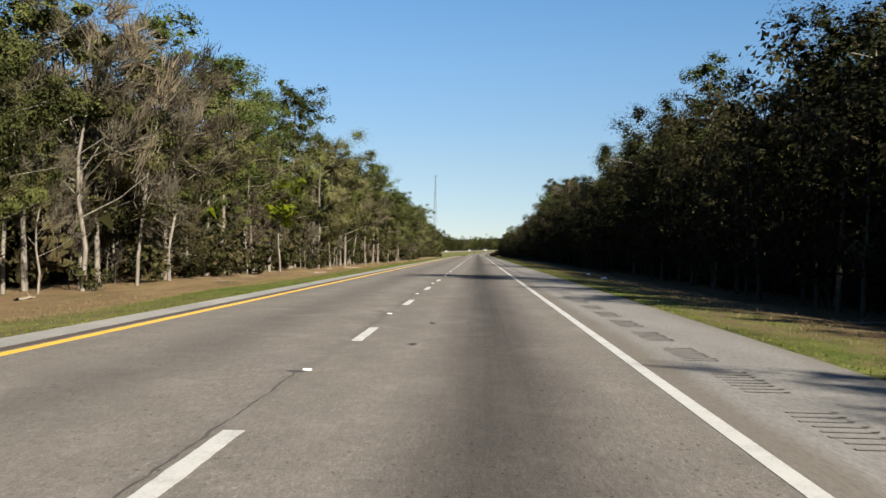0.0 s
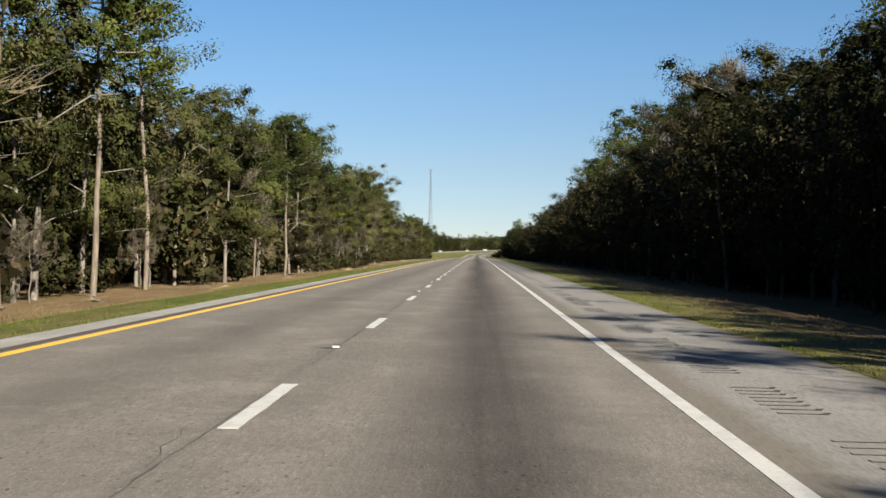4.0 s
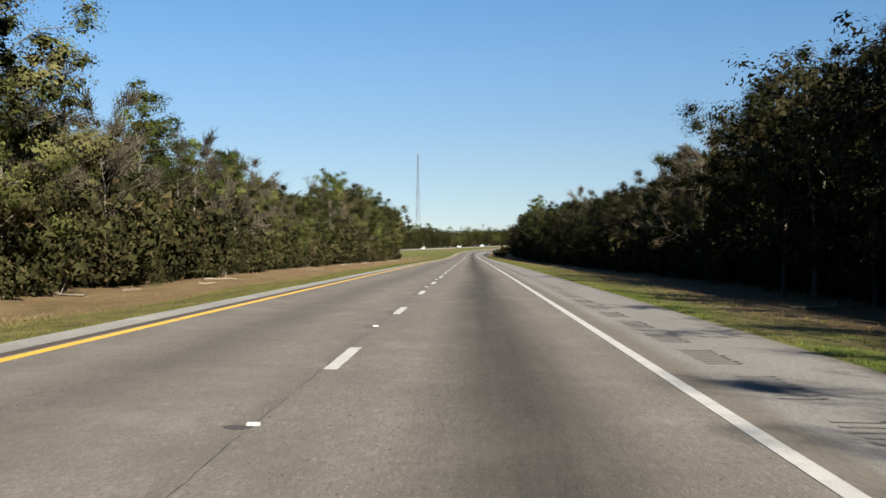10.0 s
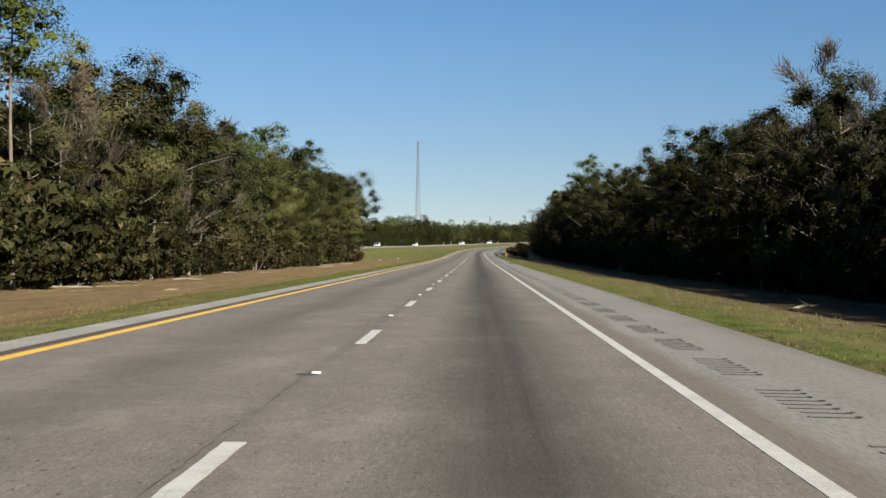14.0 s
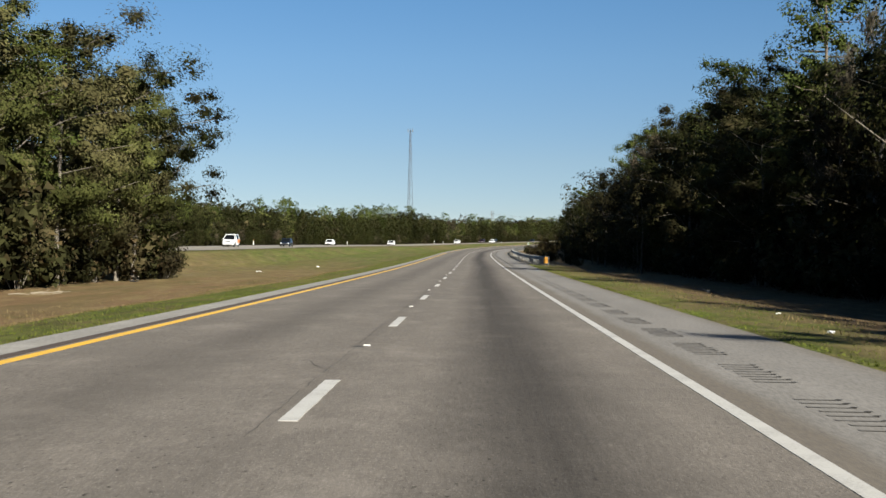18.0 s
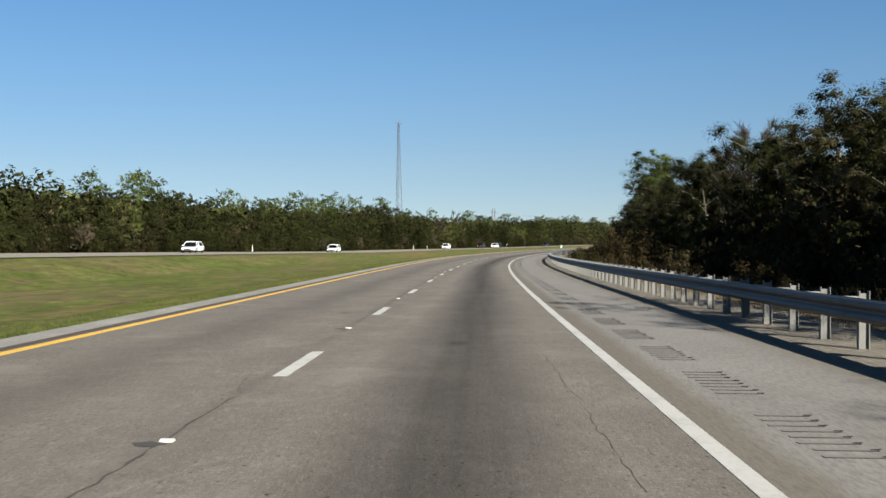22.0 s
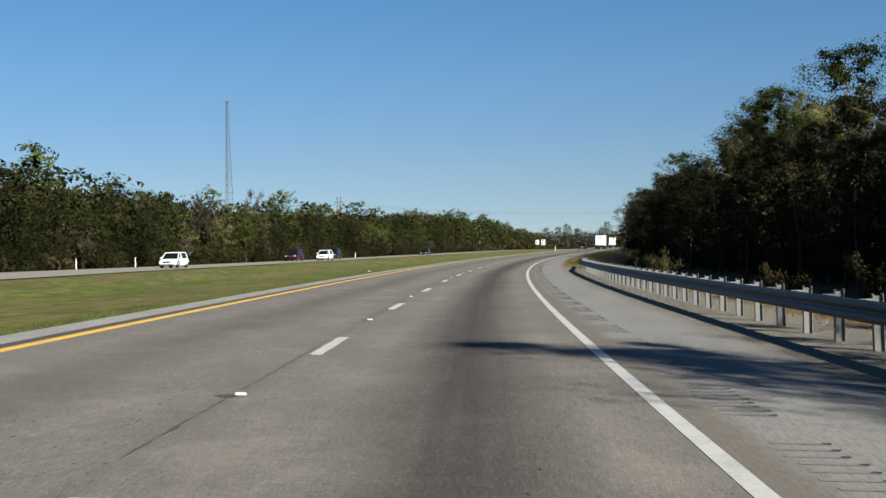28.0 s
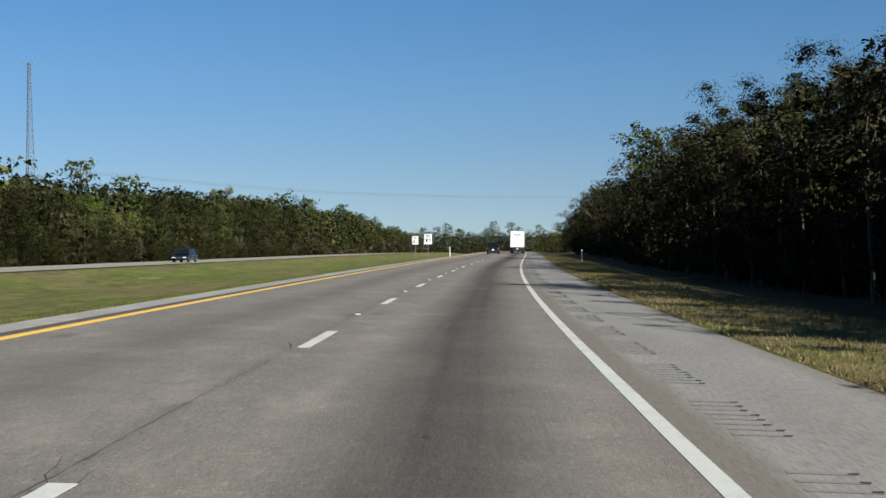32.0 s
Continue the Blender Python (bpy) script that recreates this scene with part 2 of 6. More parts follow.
def blade(name, a, b):
    """Grass and straw: thin, half translucent."""
    n = Nodes(name)
    isl = n.add("ShaderNodeNewGeometry").outputs["Random Per Island"]
    col = n.mix(isl, a, b)
    n.done(col, 0.7, 0.0, 0.15)
    tl = n.add("ShaderNodeBsdfTranslucent", Color=col)
    mx = n.add("ShaderNodeMixShader")
    n.put(mx.inputs[0], 0.5)
    n.put(mx.inputs[1], n.bsdf.outputs[0])
    n.put(mx.inputs[2], tl.outputs[0])
    n.put(n.out.inputs[0], mx.outputs[0])
    return n.mat


def bark(name, a, b):
    n = Nodes(name)
    pos = n.add("ShaderNodeTexCoord").outputs["Object"]
    f = n.noise(n.scaled(pos, 6.0, 6.0, 1.1), 1.0, 6.0, 0.65)
    n.bump(f, 0.7, 0.03)
    return n.done(n.mix(n.ramp(f, 0.3, 0.72), a, b), 0.92, 0.0, 0.15)


def verge():
    """Mown grass beside the road, dry litter farther out, bare sand in places."""
    n = Nodes("verge_ground")
    uv = n.add("ShaderNodeUVMap").outputs[0]
    sep = n.add("ShaderNodeSeparateXYZ", Vector=uv)
    across, along = sep.outputs[0], sep.outputs[1]
    big = n.noise(n.scaled(uv, 0.16, 0.045), 1.0, 5.0, 0.6)
    mid = n.noise(n.scaled(uv, 0.8, 0.35), 1.0, 6.0, 0.65)
    fine = n.noise(uv, 9.0, 5.0, 0.75)
    tiny = n.noise(uv, 40.0, 3.0, 0.75)
    green = n.mix(n.ramp(fine, 0.3, 0.7), (0.041, 0.060, 0.010), (0.098, 0.114, 0.023))
    straw = n.mix(n.ramp(tiny, 0.3, 0.7), (0.084, 0.061, 0.031), (0.149, 0.114, 0.061))
    litter = n.mix(n.ramp(fine, 0.3, 0.7), (0.081, 0.048, 0.024), (0.195, 0.128, 0.071))
    tuft = n.noise(n.scaled(uv, 2.2, 0.7), 1.0, 6.0, 0.75)
    litter = n.mix(n.ramp(tuft, 0.50, 0.68, 0.0, 0.75), litter, straw)
    litter = n.mix(n.ramp(tuft, 0.44, 0.30, 0.0, 0.55), litter, (0.037, 0.027, 0.016))
    litter = n.mix(n.ramp(n.noise(n.scaled(uv, 1.1, 0.5), 2.3, 5.0, 0.7), 0.56, 0.72, 0.0, 0.5), litter, (0.062, 0.064, 0.019))
    strand = n.noise(n.scaled(uv, 1.7, 0.22), 1.0, 7.0, 0.8)
    litter = n.mix(n.ramp(strand, 0.54, 0.64, 0.0, 0.7), litter, n.mix(tiny, (0.150, 0.112, 0.055), (0.300, 0.235, 0.130)))
    litter = n.mix(n.ramp(strand, 0.42, 0.34, 0.0, 0.6), litter, (0.050, 0.030, 0.017))
    sand = n.mix(fine, (0.145, 0.112, 0.068), (0.203, 0.165, 0.106))
    grass = n.mix(n.ramp(n.maths("ADD", n.maths("MULTIPLY", mid, 0.6), n.maths("MULTIPLY", big, 0.5)), 0.50, 0.68, 0.0, 0.85), green, straw)
    worn = n.noise(n.scaled(uv, 0.20, 0.035), 1.0, 7.0, 0.72)
    grass = n.mix(n.ramp(worn, 0.50, 0.62, 0.0, 0.6), grass, n.mix(fine, (0.085, 0.062, 0.026), (0.150, 0.115, 0.055)))
    blotch = n.noise(n.scaled(uv, 1.4, 0.5), 1.0, 5.0, 0.75)
    grass = n.mix(n.ramp(blotch, 0.46, 0.30, 0.0, 0.55), grass, (0.030, 0.042, 0.010))
    grass = n.mix(n.ramp(blotch, 0.56, 0.70, 0.0, 0.5), grass, (0.150, 0.150, 0.042))
    patchy = n.noise(n.scaled(uv, 0.42, 0.13), 1.0, 5.0, 0.7)
    litter = n.mix(n.ramp(patchy, 0.50, 0.60, 0.0, 0.8), litter, n.mix(tiny, (0.110, 0.082, 0.038), (0.215, 0.165, 0.085)))
    litter = n.mix(n.ramp(patchy, 0.46, 0.38, 0.0, 0.6), litter, n.mix(fine, (0.045, 0.048, 0.014), (0.100, 0.092, 0.030)))
    # long dry stretches among the green
    dry = n.ramp(n.noise(n.scaled(uv, 0.03, 0.009), 1.0, 3.0, 0.6), 0.52, 0.62, 0.0, 0.7)
    dry = n.maths("MAXIMUM", dry, n.maths("MULTIPLY", band(n, along, 390.0, 45.0, 40.0), n.ramp(across, -2.0, 0.0, 0.85, 0.0)))
    grass = n.mix(n.maths("MULTIPLY", dry, n.ramp(fine, 0.3, 0.62, 0.45, 1.0)), grass, n.mix(n.ramp(mid, 0.35, 0.65), (0.092, 0.078, 0.022), (0.150, 0.112, 0.055)))
    clump = n.noise(n.scaled(uv, 1.0, 0.42), 1.3, 6.0, 0.78)
    grass = n.mix(1.0, grass, n.ramp(clump, 0.36, 0.64, 0.62, 1.34), "MULTIPLY")
    grass = n.mix(1.0, grass, n.ramp(patchy, 0.36, 0.64, 0.80, 1.20), "MULTIPLY")
    # litter under the median wood and its margin, which ends where the median opens
    lean = n.maths("ADD", across, n.maths("MULTIPLY", n.maths("SUBTRACT", mid, 0.5), 5.0))
    left = n.ramp(lean, -10.2, -8.6, 1.0, 0.0)
    opens = n.ramp(n.maths("ADD", along, n.maths("MULTIPLY", n.maths("SUBTRACT", big, 0.5), 220.0)), 690.0, 790.0, 1.0, 0.0)
    col = n.mix(n.maths("MULTIPLY", left, opens), grass, litter)
    patch = n.maths("MULTIPLY", n.ramp(big, 0.56, 0.66, 0.0, 0.8), n.ramp(lean, -13.0, -11.0, 1.0, 0.0))
    col = n.mix(n.maths("MULTIPLY", patch, n.ramp(mid, 0.4, 0.6)), col, straw)
    far = n.ramp(lean, -49.0, -46.5, 1.0, 0.0)
    col = n.mix(far, col, litter)
    dry_right = n.maths("MULTIPLY", n.ramp(lean, 6.5, 7.4), n.ramp(along, 1040.0, 1100.0, 0.5, 0.85))
    col = n.mix(n.maths("MULTIPLY", dry_right, n.ramp(mid, 0.3, 0.55)), col, straw)
    # grass strip by the shoulder, narrow at first, then leaf litter under the outer wood
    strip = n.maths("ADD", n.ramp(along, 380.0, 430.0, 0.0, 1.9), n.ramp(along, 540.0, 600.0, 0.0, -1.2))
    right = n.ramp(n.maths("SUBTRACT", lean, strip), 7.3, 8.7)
    # litter browned darker here: the wood's shade is painted into the ground colour
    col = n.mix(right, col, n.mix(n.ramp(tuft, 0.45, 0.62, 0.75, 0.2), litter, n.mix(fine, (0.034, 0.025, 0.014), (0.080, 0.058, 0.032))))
    rail = n.maths("MULTIPLY", n.ramp(along, 740.0, 744.0), n.ramp(along, 1092.0, 1097.0, 1.0, 0.0))
    pad = n.maths("MULTIPLY", rail, n.ramp(n.maths("ADD", across, n.maths("MULTIPLY", n.maths("SUBTRACT", mid, 0.5), 1.2)), 8.9, 9.3, 1.0, 0.0))
    pad = n.maths("MULTIPLY", pad, n.ramp(across, 5.9, 6.0))
    gravel = n.mix(n.ramp(fine, 0.3, 0.7), (0.117, 0.105, 0.087), (0.195, 0.178, 0.150))
    col = n.mix(pad, col, n.mix(n.ramp(mid, 0.55, 0.7, 0.0, 0.6), gravel, straw))
    behind = n.maths("MULTIPLY", rail, n.ramp(across, 8.9, 9.4))
    col = n.mix(n.maths("MULTIPLY", behind, n.ramp(mid, 0.35, 0.6, 0.0, 0.7)), col, litter)
    spot = n.maths("MULTIPLY", n.ramp(n.noise(n.scaled(uv, 0.35, 0.12), 1.0, 4.0), 0.66, 0.72), n.ramp(n.maths("ABSOLUTE", lean), 8.5, 11.0))
    col = n.mix(n.maths("MULTIPLY", spot, 0.7), col, sand)
    n.bump(n.maths("ADD", fine, n.maths("MULTIPLY", mid, 1.5)), 0.8, 0.10)
    return n.done(col, 0.95, 0.0, 0.1)


ASPHALT = asphalt("road_asphalt", (0.155, 0.139, 0.123))
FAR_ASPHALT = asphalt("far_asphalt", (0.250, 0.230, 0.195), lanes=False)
SHOULDER = dusty_shoulder()
GRAVEL = asphalt("gravel_edge", (0.255, 0.247, 0.230), lanes=False)
SEAM = plain("dark_brown_joint", (0.048, 0.034, 0.027), 0.9, 0.0, 0.3, 3.0)
WHITE_LINE = road_paint("white_road_paint", (0.37, 0.363, 0.343), 0.62)
YELLOW_LINE = road_paint("yellow_road_paint", (0.56, 0.33, 0.030), 0.5)
CRACK = plain("crack_tar", (0.046, 0.042, 0.038), 0.8, 0.0, 0.3)
TAR_AND_GROOVE = plain("old_tar_and_groove_shade", (0.022, 0.020, 0.020), 0.85, 0.0, 0.3)
CRACK_BAR = plain("rumble_asphalt", (0.126, 0.119, 0.110), 0.9, 0.0, 0.12, 20.0)
ORANGE_END = plain("amber_end_sheeting", (0.429, 0.203, 0.023), 0.5)
PALE_WOOD = plain("bleached_wood", (0.203, 0.172, 0.129), 0.9, 0.0, 0.25, 3.0)
SAND = plain("pale_sand", (0.281, 0.211, 0.121), 0.95, 0.0, 0.2, 2.0)
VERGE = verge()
# oak leaves darker than the other hardwoods': the outer wood's shade is in them
LEAF_OAK = leaf("shaded_oak_leaves", ((0.018, 0.021, 0.006), (0.035, 0.039, 0.012), (0.040, 0.034, 0.017)), 0.02, 0.2)
LEAF_HIGH = leaf("hardwood_leaves", ((0.048, 0.055, 0.016), (0.091, 0.100, 0.030), (0.094, 0.083, 0.039)), 0.03, 0.25)
LEAF_PINE = leaf("pine_needles", ((0.031, 0.044, 0.010), (0.068, 0.086, 0.021), (0.077, 0.091, 0.021)), 0.03, 0.1)
LEAF_FRESH = leaf("fresh_leaves", ((0.058, 0.076, 0.004), (0.109, 0.131, 0.007), (0.091, 0.109, 0.007)), 0.3, 0.0)
LEAF_SHRUB = leaf("shrub_leaves", ((0.024, 0.025, 0.010), (0.048, 0.048, 0.018), (0.054, 0.043, 0.022)), 0.02, 0.5)
LEAF_RUST = leaf("rusty_leaves", ((0.025, 0.020, 0.009), (0.048, 0.037, 0.014), (0.037, 0.037, 0.013)), 0.1, 0.5)
TWIG = leaf("bare_twigs", ((0.067, 0.057, 0.041), (0.129, 0.113, 0.081), (0.106, 0.084, 0.057)), 0.1, 0.2)
BARK_PINE = bark("pine_bark", (0.066, 0.053, 0.041), (0.199, 0.165, 0.131))
# dark copy of the grey bark; shade inside the woods is in its colour
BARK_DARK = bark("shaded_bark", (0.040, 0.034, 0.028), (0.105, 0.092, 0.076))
BARK_GREY = bark("grey_bark", (0.066, 0.058, 0.048), (0.211, 0.187, 0.156))
GRASS_BLADE = blade("grass_blades", (0.080, 0.108, 0.014), (0.155, 0.168, 0.034))
STRAW_BLADE = blade("straw_blades", (0.148, 0.109, 0.051), (0.257, 0.199, 0.101))
# beam steel, darker than the posts; its shaded face is put into the colour
STEEL = plain("galvanised_steel", (0.058, 0.061, 0.067), 0.6, 0.2, 0.2, 5.0)
POST_STEEL = plain("weathered_post_steel", (0.150, 0.150, 0.145), 0.65, 0.1, 0.25, 6.0)
BLACK_PAINT = plain("black_car_paint", (0.006, 0.007, 0.009), 0.22, 0.0, 0.1, 3.0, 0.6)
WHITE_PAINT = plain("white_car_paint", (0.78, 0.79, 0.80), 0.25, 0.0, 0.03, 3.0, 0.5)
RED_PAINT = plain("dark_red_car_paint", (0.025, 0.003, 0.005), 0.25, 0.0, 0.1, 3.0, 0.4)
BLUE_PAINT = plain("dark_blue_car_paint", (0.009, 0.014, 0.027), 0.22, 0.0, 0.1, 3.0, 0.6)
WHITE_PANEL = plain("white_trailer_panel", (0.74, 0.75, 0.75), 0.45, 0.0, 0.08, 2.0)
GLASS = plain("dark_car_glass", (0.006, 0.007, 0.008), 0.12, 0.0, 0.1, 2.0, 0.25)
RUBBER = plain("black_tyre_rubber", (0.014, 0.014, 0.014), 0.85, 0.0, 0.2, 9.0)
DARK_METAL = plain("dark_chassis_metal", (0.027, 0.028, 0.030), 0.6, 0.3, 0.2)
CHROME = plain("bright_metal", (0.507, 0.515, 0.530), 0.2, 1.0, 0.05)
LAMP_RED = plain("red_lamp_glass", (0.273, 0.009, 0.009), 0.2)
LAMP_CLEAR = plain("clear_lamp_glass", (0.85, 0.86, 0.88), 0.1, 0.3)
ORANGE_WRAP = plain("orange_van_panel", (0.484, 0.156, 0.023), 0.4)
SIGN_WHITE = plain("white_sign_sheeting", (0.80, 0.80, 0.79), 0.45, 0.0, 0.04)
SIGN_BLACK = plain("black_sign_print", (0.012, 0.012, 0.012), 0.5)
SIGN_GREEN = plain("green_sign_sheeting", (0.016, 0.172, 0.117), 0.45)
TOWER_STEEL = plain("tower_steel", (0.066, 0.070, 0.078), 0.6, 0.1, 0.15, 0.2)
POLE_WOOD = plain("grey_pole_wood", (0.112, 0.097, 0.082), 0.9, 0.0, 0.2, 2.0)
WIRE = plain("dull_wire", (0.156, 0.156, 0.164), 0.5, 0.6)
MARKER_BODY = plain("white_marker_body", (0.46, 0.45, 0.42), 0.4)
MARKER_LENS = plain("marker_lens", (0.55, 0.54, 0.51), 0.15)

# ---- mesh helpers ----
def mesh_of(name, verts, faces, material, normals=None):
    me = bpy.data.meshes.new(name)
    verts = np.asarray(verts, dtype=np.float32)
    faces = np.asarray(faces, dtype=np.int32)
    k = faces.shape[1]
    me.vertices.add(len(verts))
    me.vertices.foreach_set("co", verts.ravel())
    me.loops.add(faces.size)
    me.loops.foreach_set("vertex_index", faces.ravel())
    me.polygons.add(len(faces))
    me.polygons.foreach_set("loop_start", np.arange(0, faces.size, k, dtype=np.int32))
    me.polygons.foreach_set("loop_total", np.full(len(faces), k, dtype=np.int32))
    me.materials.append(material)
    me.update(calc_edges=True)
    if normals is not None:
        me.shade_smooth()
        me.normals_split_custom_set_from_vertices(normals.astype(np.float32))
    return me


def part(name, bm, material, parent, label=""):
    """Links a bmesh, or a ready mesh, as one mesh object under a thing."""
    if isinstance(bm, bmesh.types.BMesh):
        me = bpy.data.meshes.new(name)
        bm.to_mesh(me)
        bm.free()
        me.materials.append(material)
    else:
        me = bm
    ob = new(name, me)
    ob.parent = parent
    if label:
        ob["label"] = label
    return ob


def thing(name, label, category, m=None, group="", kind=""):
    ob = tagged(new(name), label, category, group, kind)
    ob.empty_display_size = 0.2
    if m is not None:
        ob.matrix_world = m
    return ob


def box(bm, x0, x1, y0, y1, z0, z1, bevel=0.0):
    r = bmesh.ops.create_cube(bm, size=1.0)
    vs = r["verts"]
    for v in vs:
        v.co = Vector(((x0 + x1) / 2 + v.co.x * (x1 - x0), (y0 + y1) / 2 + v.co.y * (y1 - y0), (z0 + z1) / 2 + v.co.z * (z1 - z0)))
    if bevel:
        es = list({e for v in vs for e in v.link_edges})
        bmesh.ops.bevel(bm, geom=es, offset=bevel, segments=2, affect="EDGES", profile=0.6)
    return bm


def boxes(*rows, bevel=0.0):
    bm = bmesh.new()
    for r in rows:
        box(bm, *r, bevel=bevel)
    return bm


def rod(bm, a, b, r0, r1=None, sides=6):
    """A tapered round bar from a to b."""
    a, b = Vector(a), Vector(b)
    r1 = r0 if r1 is None else r1
    q = (b - a).to_track_quat("Z", "Y").to_matrix()
    rings = []
    for p, r in ((a, r0), (b, r1)):
        rings.append([bm.verts.new(p + q @ Vector((r * math.cos(k * math.tau / sides), r * math.sin(k * math.tau / sides), 0))) for k in range(sides)])
    for k in range(sides):
        bm.faces.new((rings[0][k], rings[0][(k + 1) % sides], rings[1][(k + 1) % sides], rings[1][k]))
    bm.faces.new(rings[0][::-1])
    bm.faces.new(rings[1])


def loft(bm, sections):
    """Skin between closed rings of equal count."""
    rings = [[bm.verts.new(p) for p in ring] for ring in sections]
    n = len(rings[0])
    for r0, r1 in zip(rings, rings[1:]):
        for k in range(n):
            bm.faces.new((r0[k], r0[(k + 1) % n], r1[(k + 1) % n], r1[k]))
    bm.faces.new(rings[0][::-1])
    bm.faces.new(rings[-1])
    bmesh.ops.recalc_face_normals(bm, faces=bm.faces)


def on_road(s, u, lift=0.0):
    """Pose of a thing that stands on the banked road and looks along it."""
    x, y, a = line(s)
    px, py, pz = at(s, u, float(bank(s, u)) + lift)
    return pose(px, py, pz, grade(s), math.degrees(BANK * float(ease((s - 780) / 170.0))), -math.degrees(a))


# ---- terrain ----
def other_road(s):
    """Middle and height of the opposing carriageway."""
    return np.interp(s, (700, 850, 1000, 1100, 1150), (-38.0, -36.5, -36.0, -36.0, -36.0)), rise(s) + np.interp(s, (780, 860, 940, 1020, 1100, 1180, 1300), (0.94, 0.90, 0.63, 0.27, 0.27, 0.10, -0.05))


def tilt(s):
    """Cross fall of the opposing carriageway: its outer side is the higher one."""
    return np.interp(s, (800, 1080, 1150, 1250), (0.026, 0.022, 0.010, 0.004))


def lay(s, u):
    """Height of the ground."""
    s, u = np.asarray(s, float), np.asarray(u, float)
    edge_l, edge_r = bank(s, -5.0), bank(s, 6.3)
    um, zm = other_road(s)
    zm = zm + tilt(s) * np.clip(um - u, -7, 7)
    ditch = np.minimum(edge_l, zm) - np.interp(s, (600, 760), (0.75, 0.9))
    left = np.where(u > -13, edge_l + (ditch - edge_l) * ease((-5.0 - u) / 8.0), np.where(u > um + 14, ditch, ditch + (zm - 0.06 - ditch) * ease((um + 14 - u) / 7.0)))
    left = np.where(u < um - 7, zm - 0.06 - 0.5 * ease((um - 7 - u) / 8.0), left)
    right = edge_r - 0.75 * ease((u - 8.6) / 6.0) - 0.03 * np.clip(u - 6.3, 0, 2.3)
    mid = np.where((u > -5.0) & (u < 6.3), bank(s, u) - 0.05, np.where(u <= -5.0, left - 0.015, right - 0.015))
    rough = 0.10 * np.sin(s * 0.19 + u * 0.7) * np.sin(u * 0.45 - s * 0.05)
    keep = ease((np.maximum(-5.6 - u, u - 9.0)) / 3.0) * np.where(np.abs(u - um) < 8, 0.0, 1.0)
    return mid + rough * keep


def ribbon(name, us, ss, material, height, thick=0.0, parent=None):
    """A strip along the road between lateral lines us, with a map of (u, s); thick gives it side walls."""
    us, ss = np.asarray(us, float), np.asarray(ss, float)
    S, U = np.meshgrid(ss, us, indexing="ij")
    Z = height(S, U)
    if thick:
        Z = np.concatenate([Z[:, :1] - thick, Z, Z[:, -1:] - thick], 1)
        S = np.concatenate([S[:, :1], S, S[:, -1:]], 1)
        U = np.concatenate([U[:, :1], U, U[:, -1:]], 1)
    X, Y, _ = at(S, U)
    n, m = S.shape
    i = np.arange(n * m).reshape(n, m)
    faces = np.stack([i[:-1, :-1], i[:-1, 1:], i[1:, 1:], i[1:, :-1]], -1).reshape(-1, 4)
    me = mesh_of(name, np.stack([X, Y, Z], -1).reshape(-1, 3), faces, material)
    uv = me.uv_layers.new(name="UVMap")
    data = np.stack([U.ravel(), S.ravel()], -1)[faces.ravel()]
    uv.data.foreach_set("uv", data.astype(np.float32).ravel())
    if thick:
        me.shade_flat()
    else:
        me.shade_smooth()
    ob = new(name, me)
    ob.parent = parent
    return ob


LONG_S = np.concatenate([np.arange(-150, 1900, 6.0), np.arange(1900, 2700, 50.0)])
GROUND_U = (-420, -260, -160, -110, -85, -70, -62, -57, -54, -52, -50, -48, -46, -44, -42, -40, -38, -36, -34, -32, -30, -28, -26, -24, -22, -20, -18, -16.5, -15, -13.5, -12, -11, -10, -9, -8, -7.2, -6.4, -5.7, -5.2, -4.8,
            -2, 0, 2, 4, 5.9, 6.25, 6.6, 7.2, 7.9, 8.6, 9.4, 10.2, 11, 12, 13, 14.5, 16, 18, 21, 25, 32, 45, 70, 110, 180, 300, 420)


def ground_height(s, u):
    h = lay(s, u)
    return np.where(np.abs(u) > 415, -9.0, h)


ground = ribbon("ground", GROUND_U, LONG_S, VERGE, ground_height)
# the plain that carries the sheet on to the horizon
_bm = bmesh.new()
_bm.from_mesh(ground.data)
_far = [_bm.verts.new(c) for c in ((-4500, -1500, -5.0), (4500, -1500, -5.0), (4500, 6500, -5.0), (-4500, 6500, -5.0))]
_bm.faces.new(_far)
_uv = _bm.loops.layers.uv.active
for _l in [l for v in _far for l in v.link_loops]:
    _l[_uv].uv = (-60 + _l.vert.co.x * 0.001, _l.vert.co.y)
_bm.to_mesh(ground.data)
_bm.free()
tagged(ground, "mown green and straw-coloured verge grass with brown leaf litter", "ground", kind="structure")

ROAD_S = np.arange(-120, 1980, 4.0)
road = ribbon("road", (-4.35, -3, -1.5, 0, 1.5, 2.6, 3.75), ROAD_S, ASPHALT, lambda s, u: bank(s, u), 0.06)
tagged(road, "worn brown-grey asphalt carriageway with dark oil bands", "road", kind="structure")
shoulder = ribbon("shoulder_right", (3.75, 4.6, 5.4, 6.25), ROAD_S, SHOULDER, lambda s, u: bank(s, u) - 0.006 - 0.012 * (u - 3.75), 0.09)
tagged(shoulder, "pale grey asphalt shoulder with dusty edges", "pavement", kind="structure")
kerb_strip = ribbon("shoulder_left", (-5.05, -4.35), ROAD_S, GRAVEL, lambda s, u: bank(s, u) + 0.004 + 0.0 * u, 0.09)
tagged(kerb_strip, "narrow pale grey paved strip along the median grass", "pavement", kind="structure")
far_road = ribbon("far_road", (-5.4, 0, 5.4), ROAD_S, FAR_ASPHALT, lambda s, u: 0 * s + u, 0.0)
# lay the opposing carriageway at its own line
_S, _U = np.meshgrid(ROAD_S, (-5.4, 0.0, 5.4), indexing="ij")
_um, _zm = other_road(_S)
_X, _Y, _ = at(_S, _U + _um)
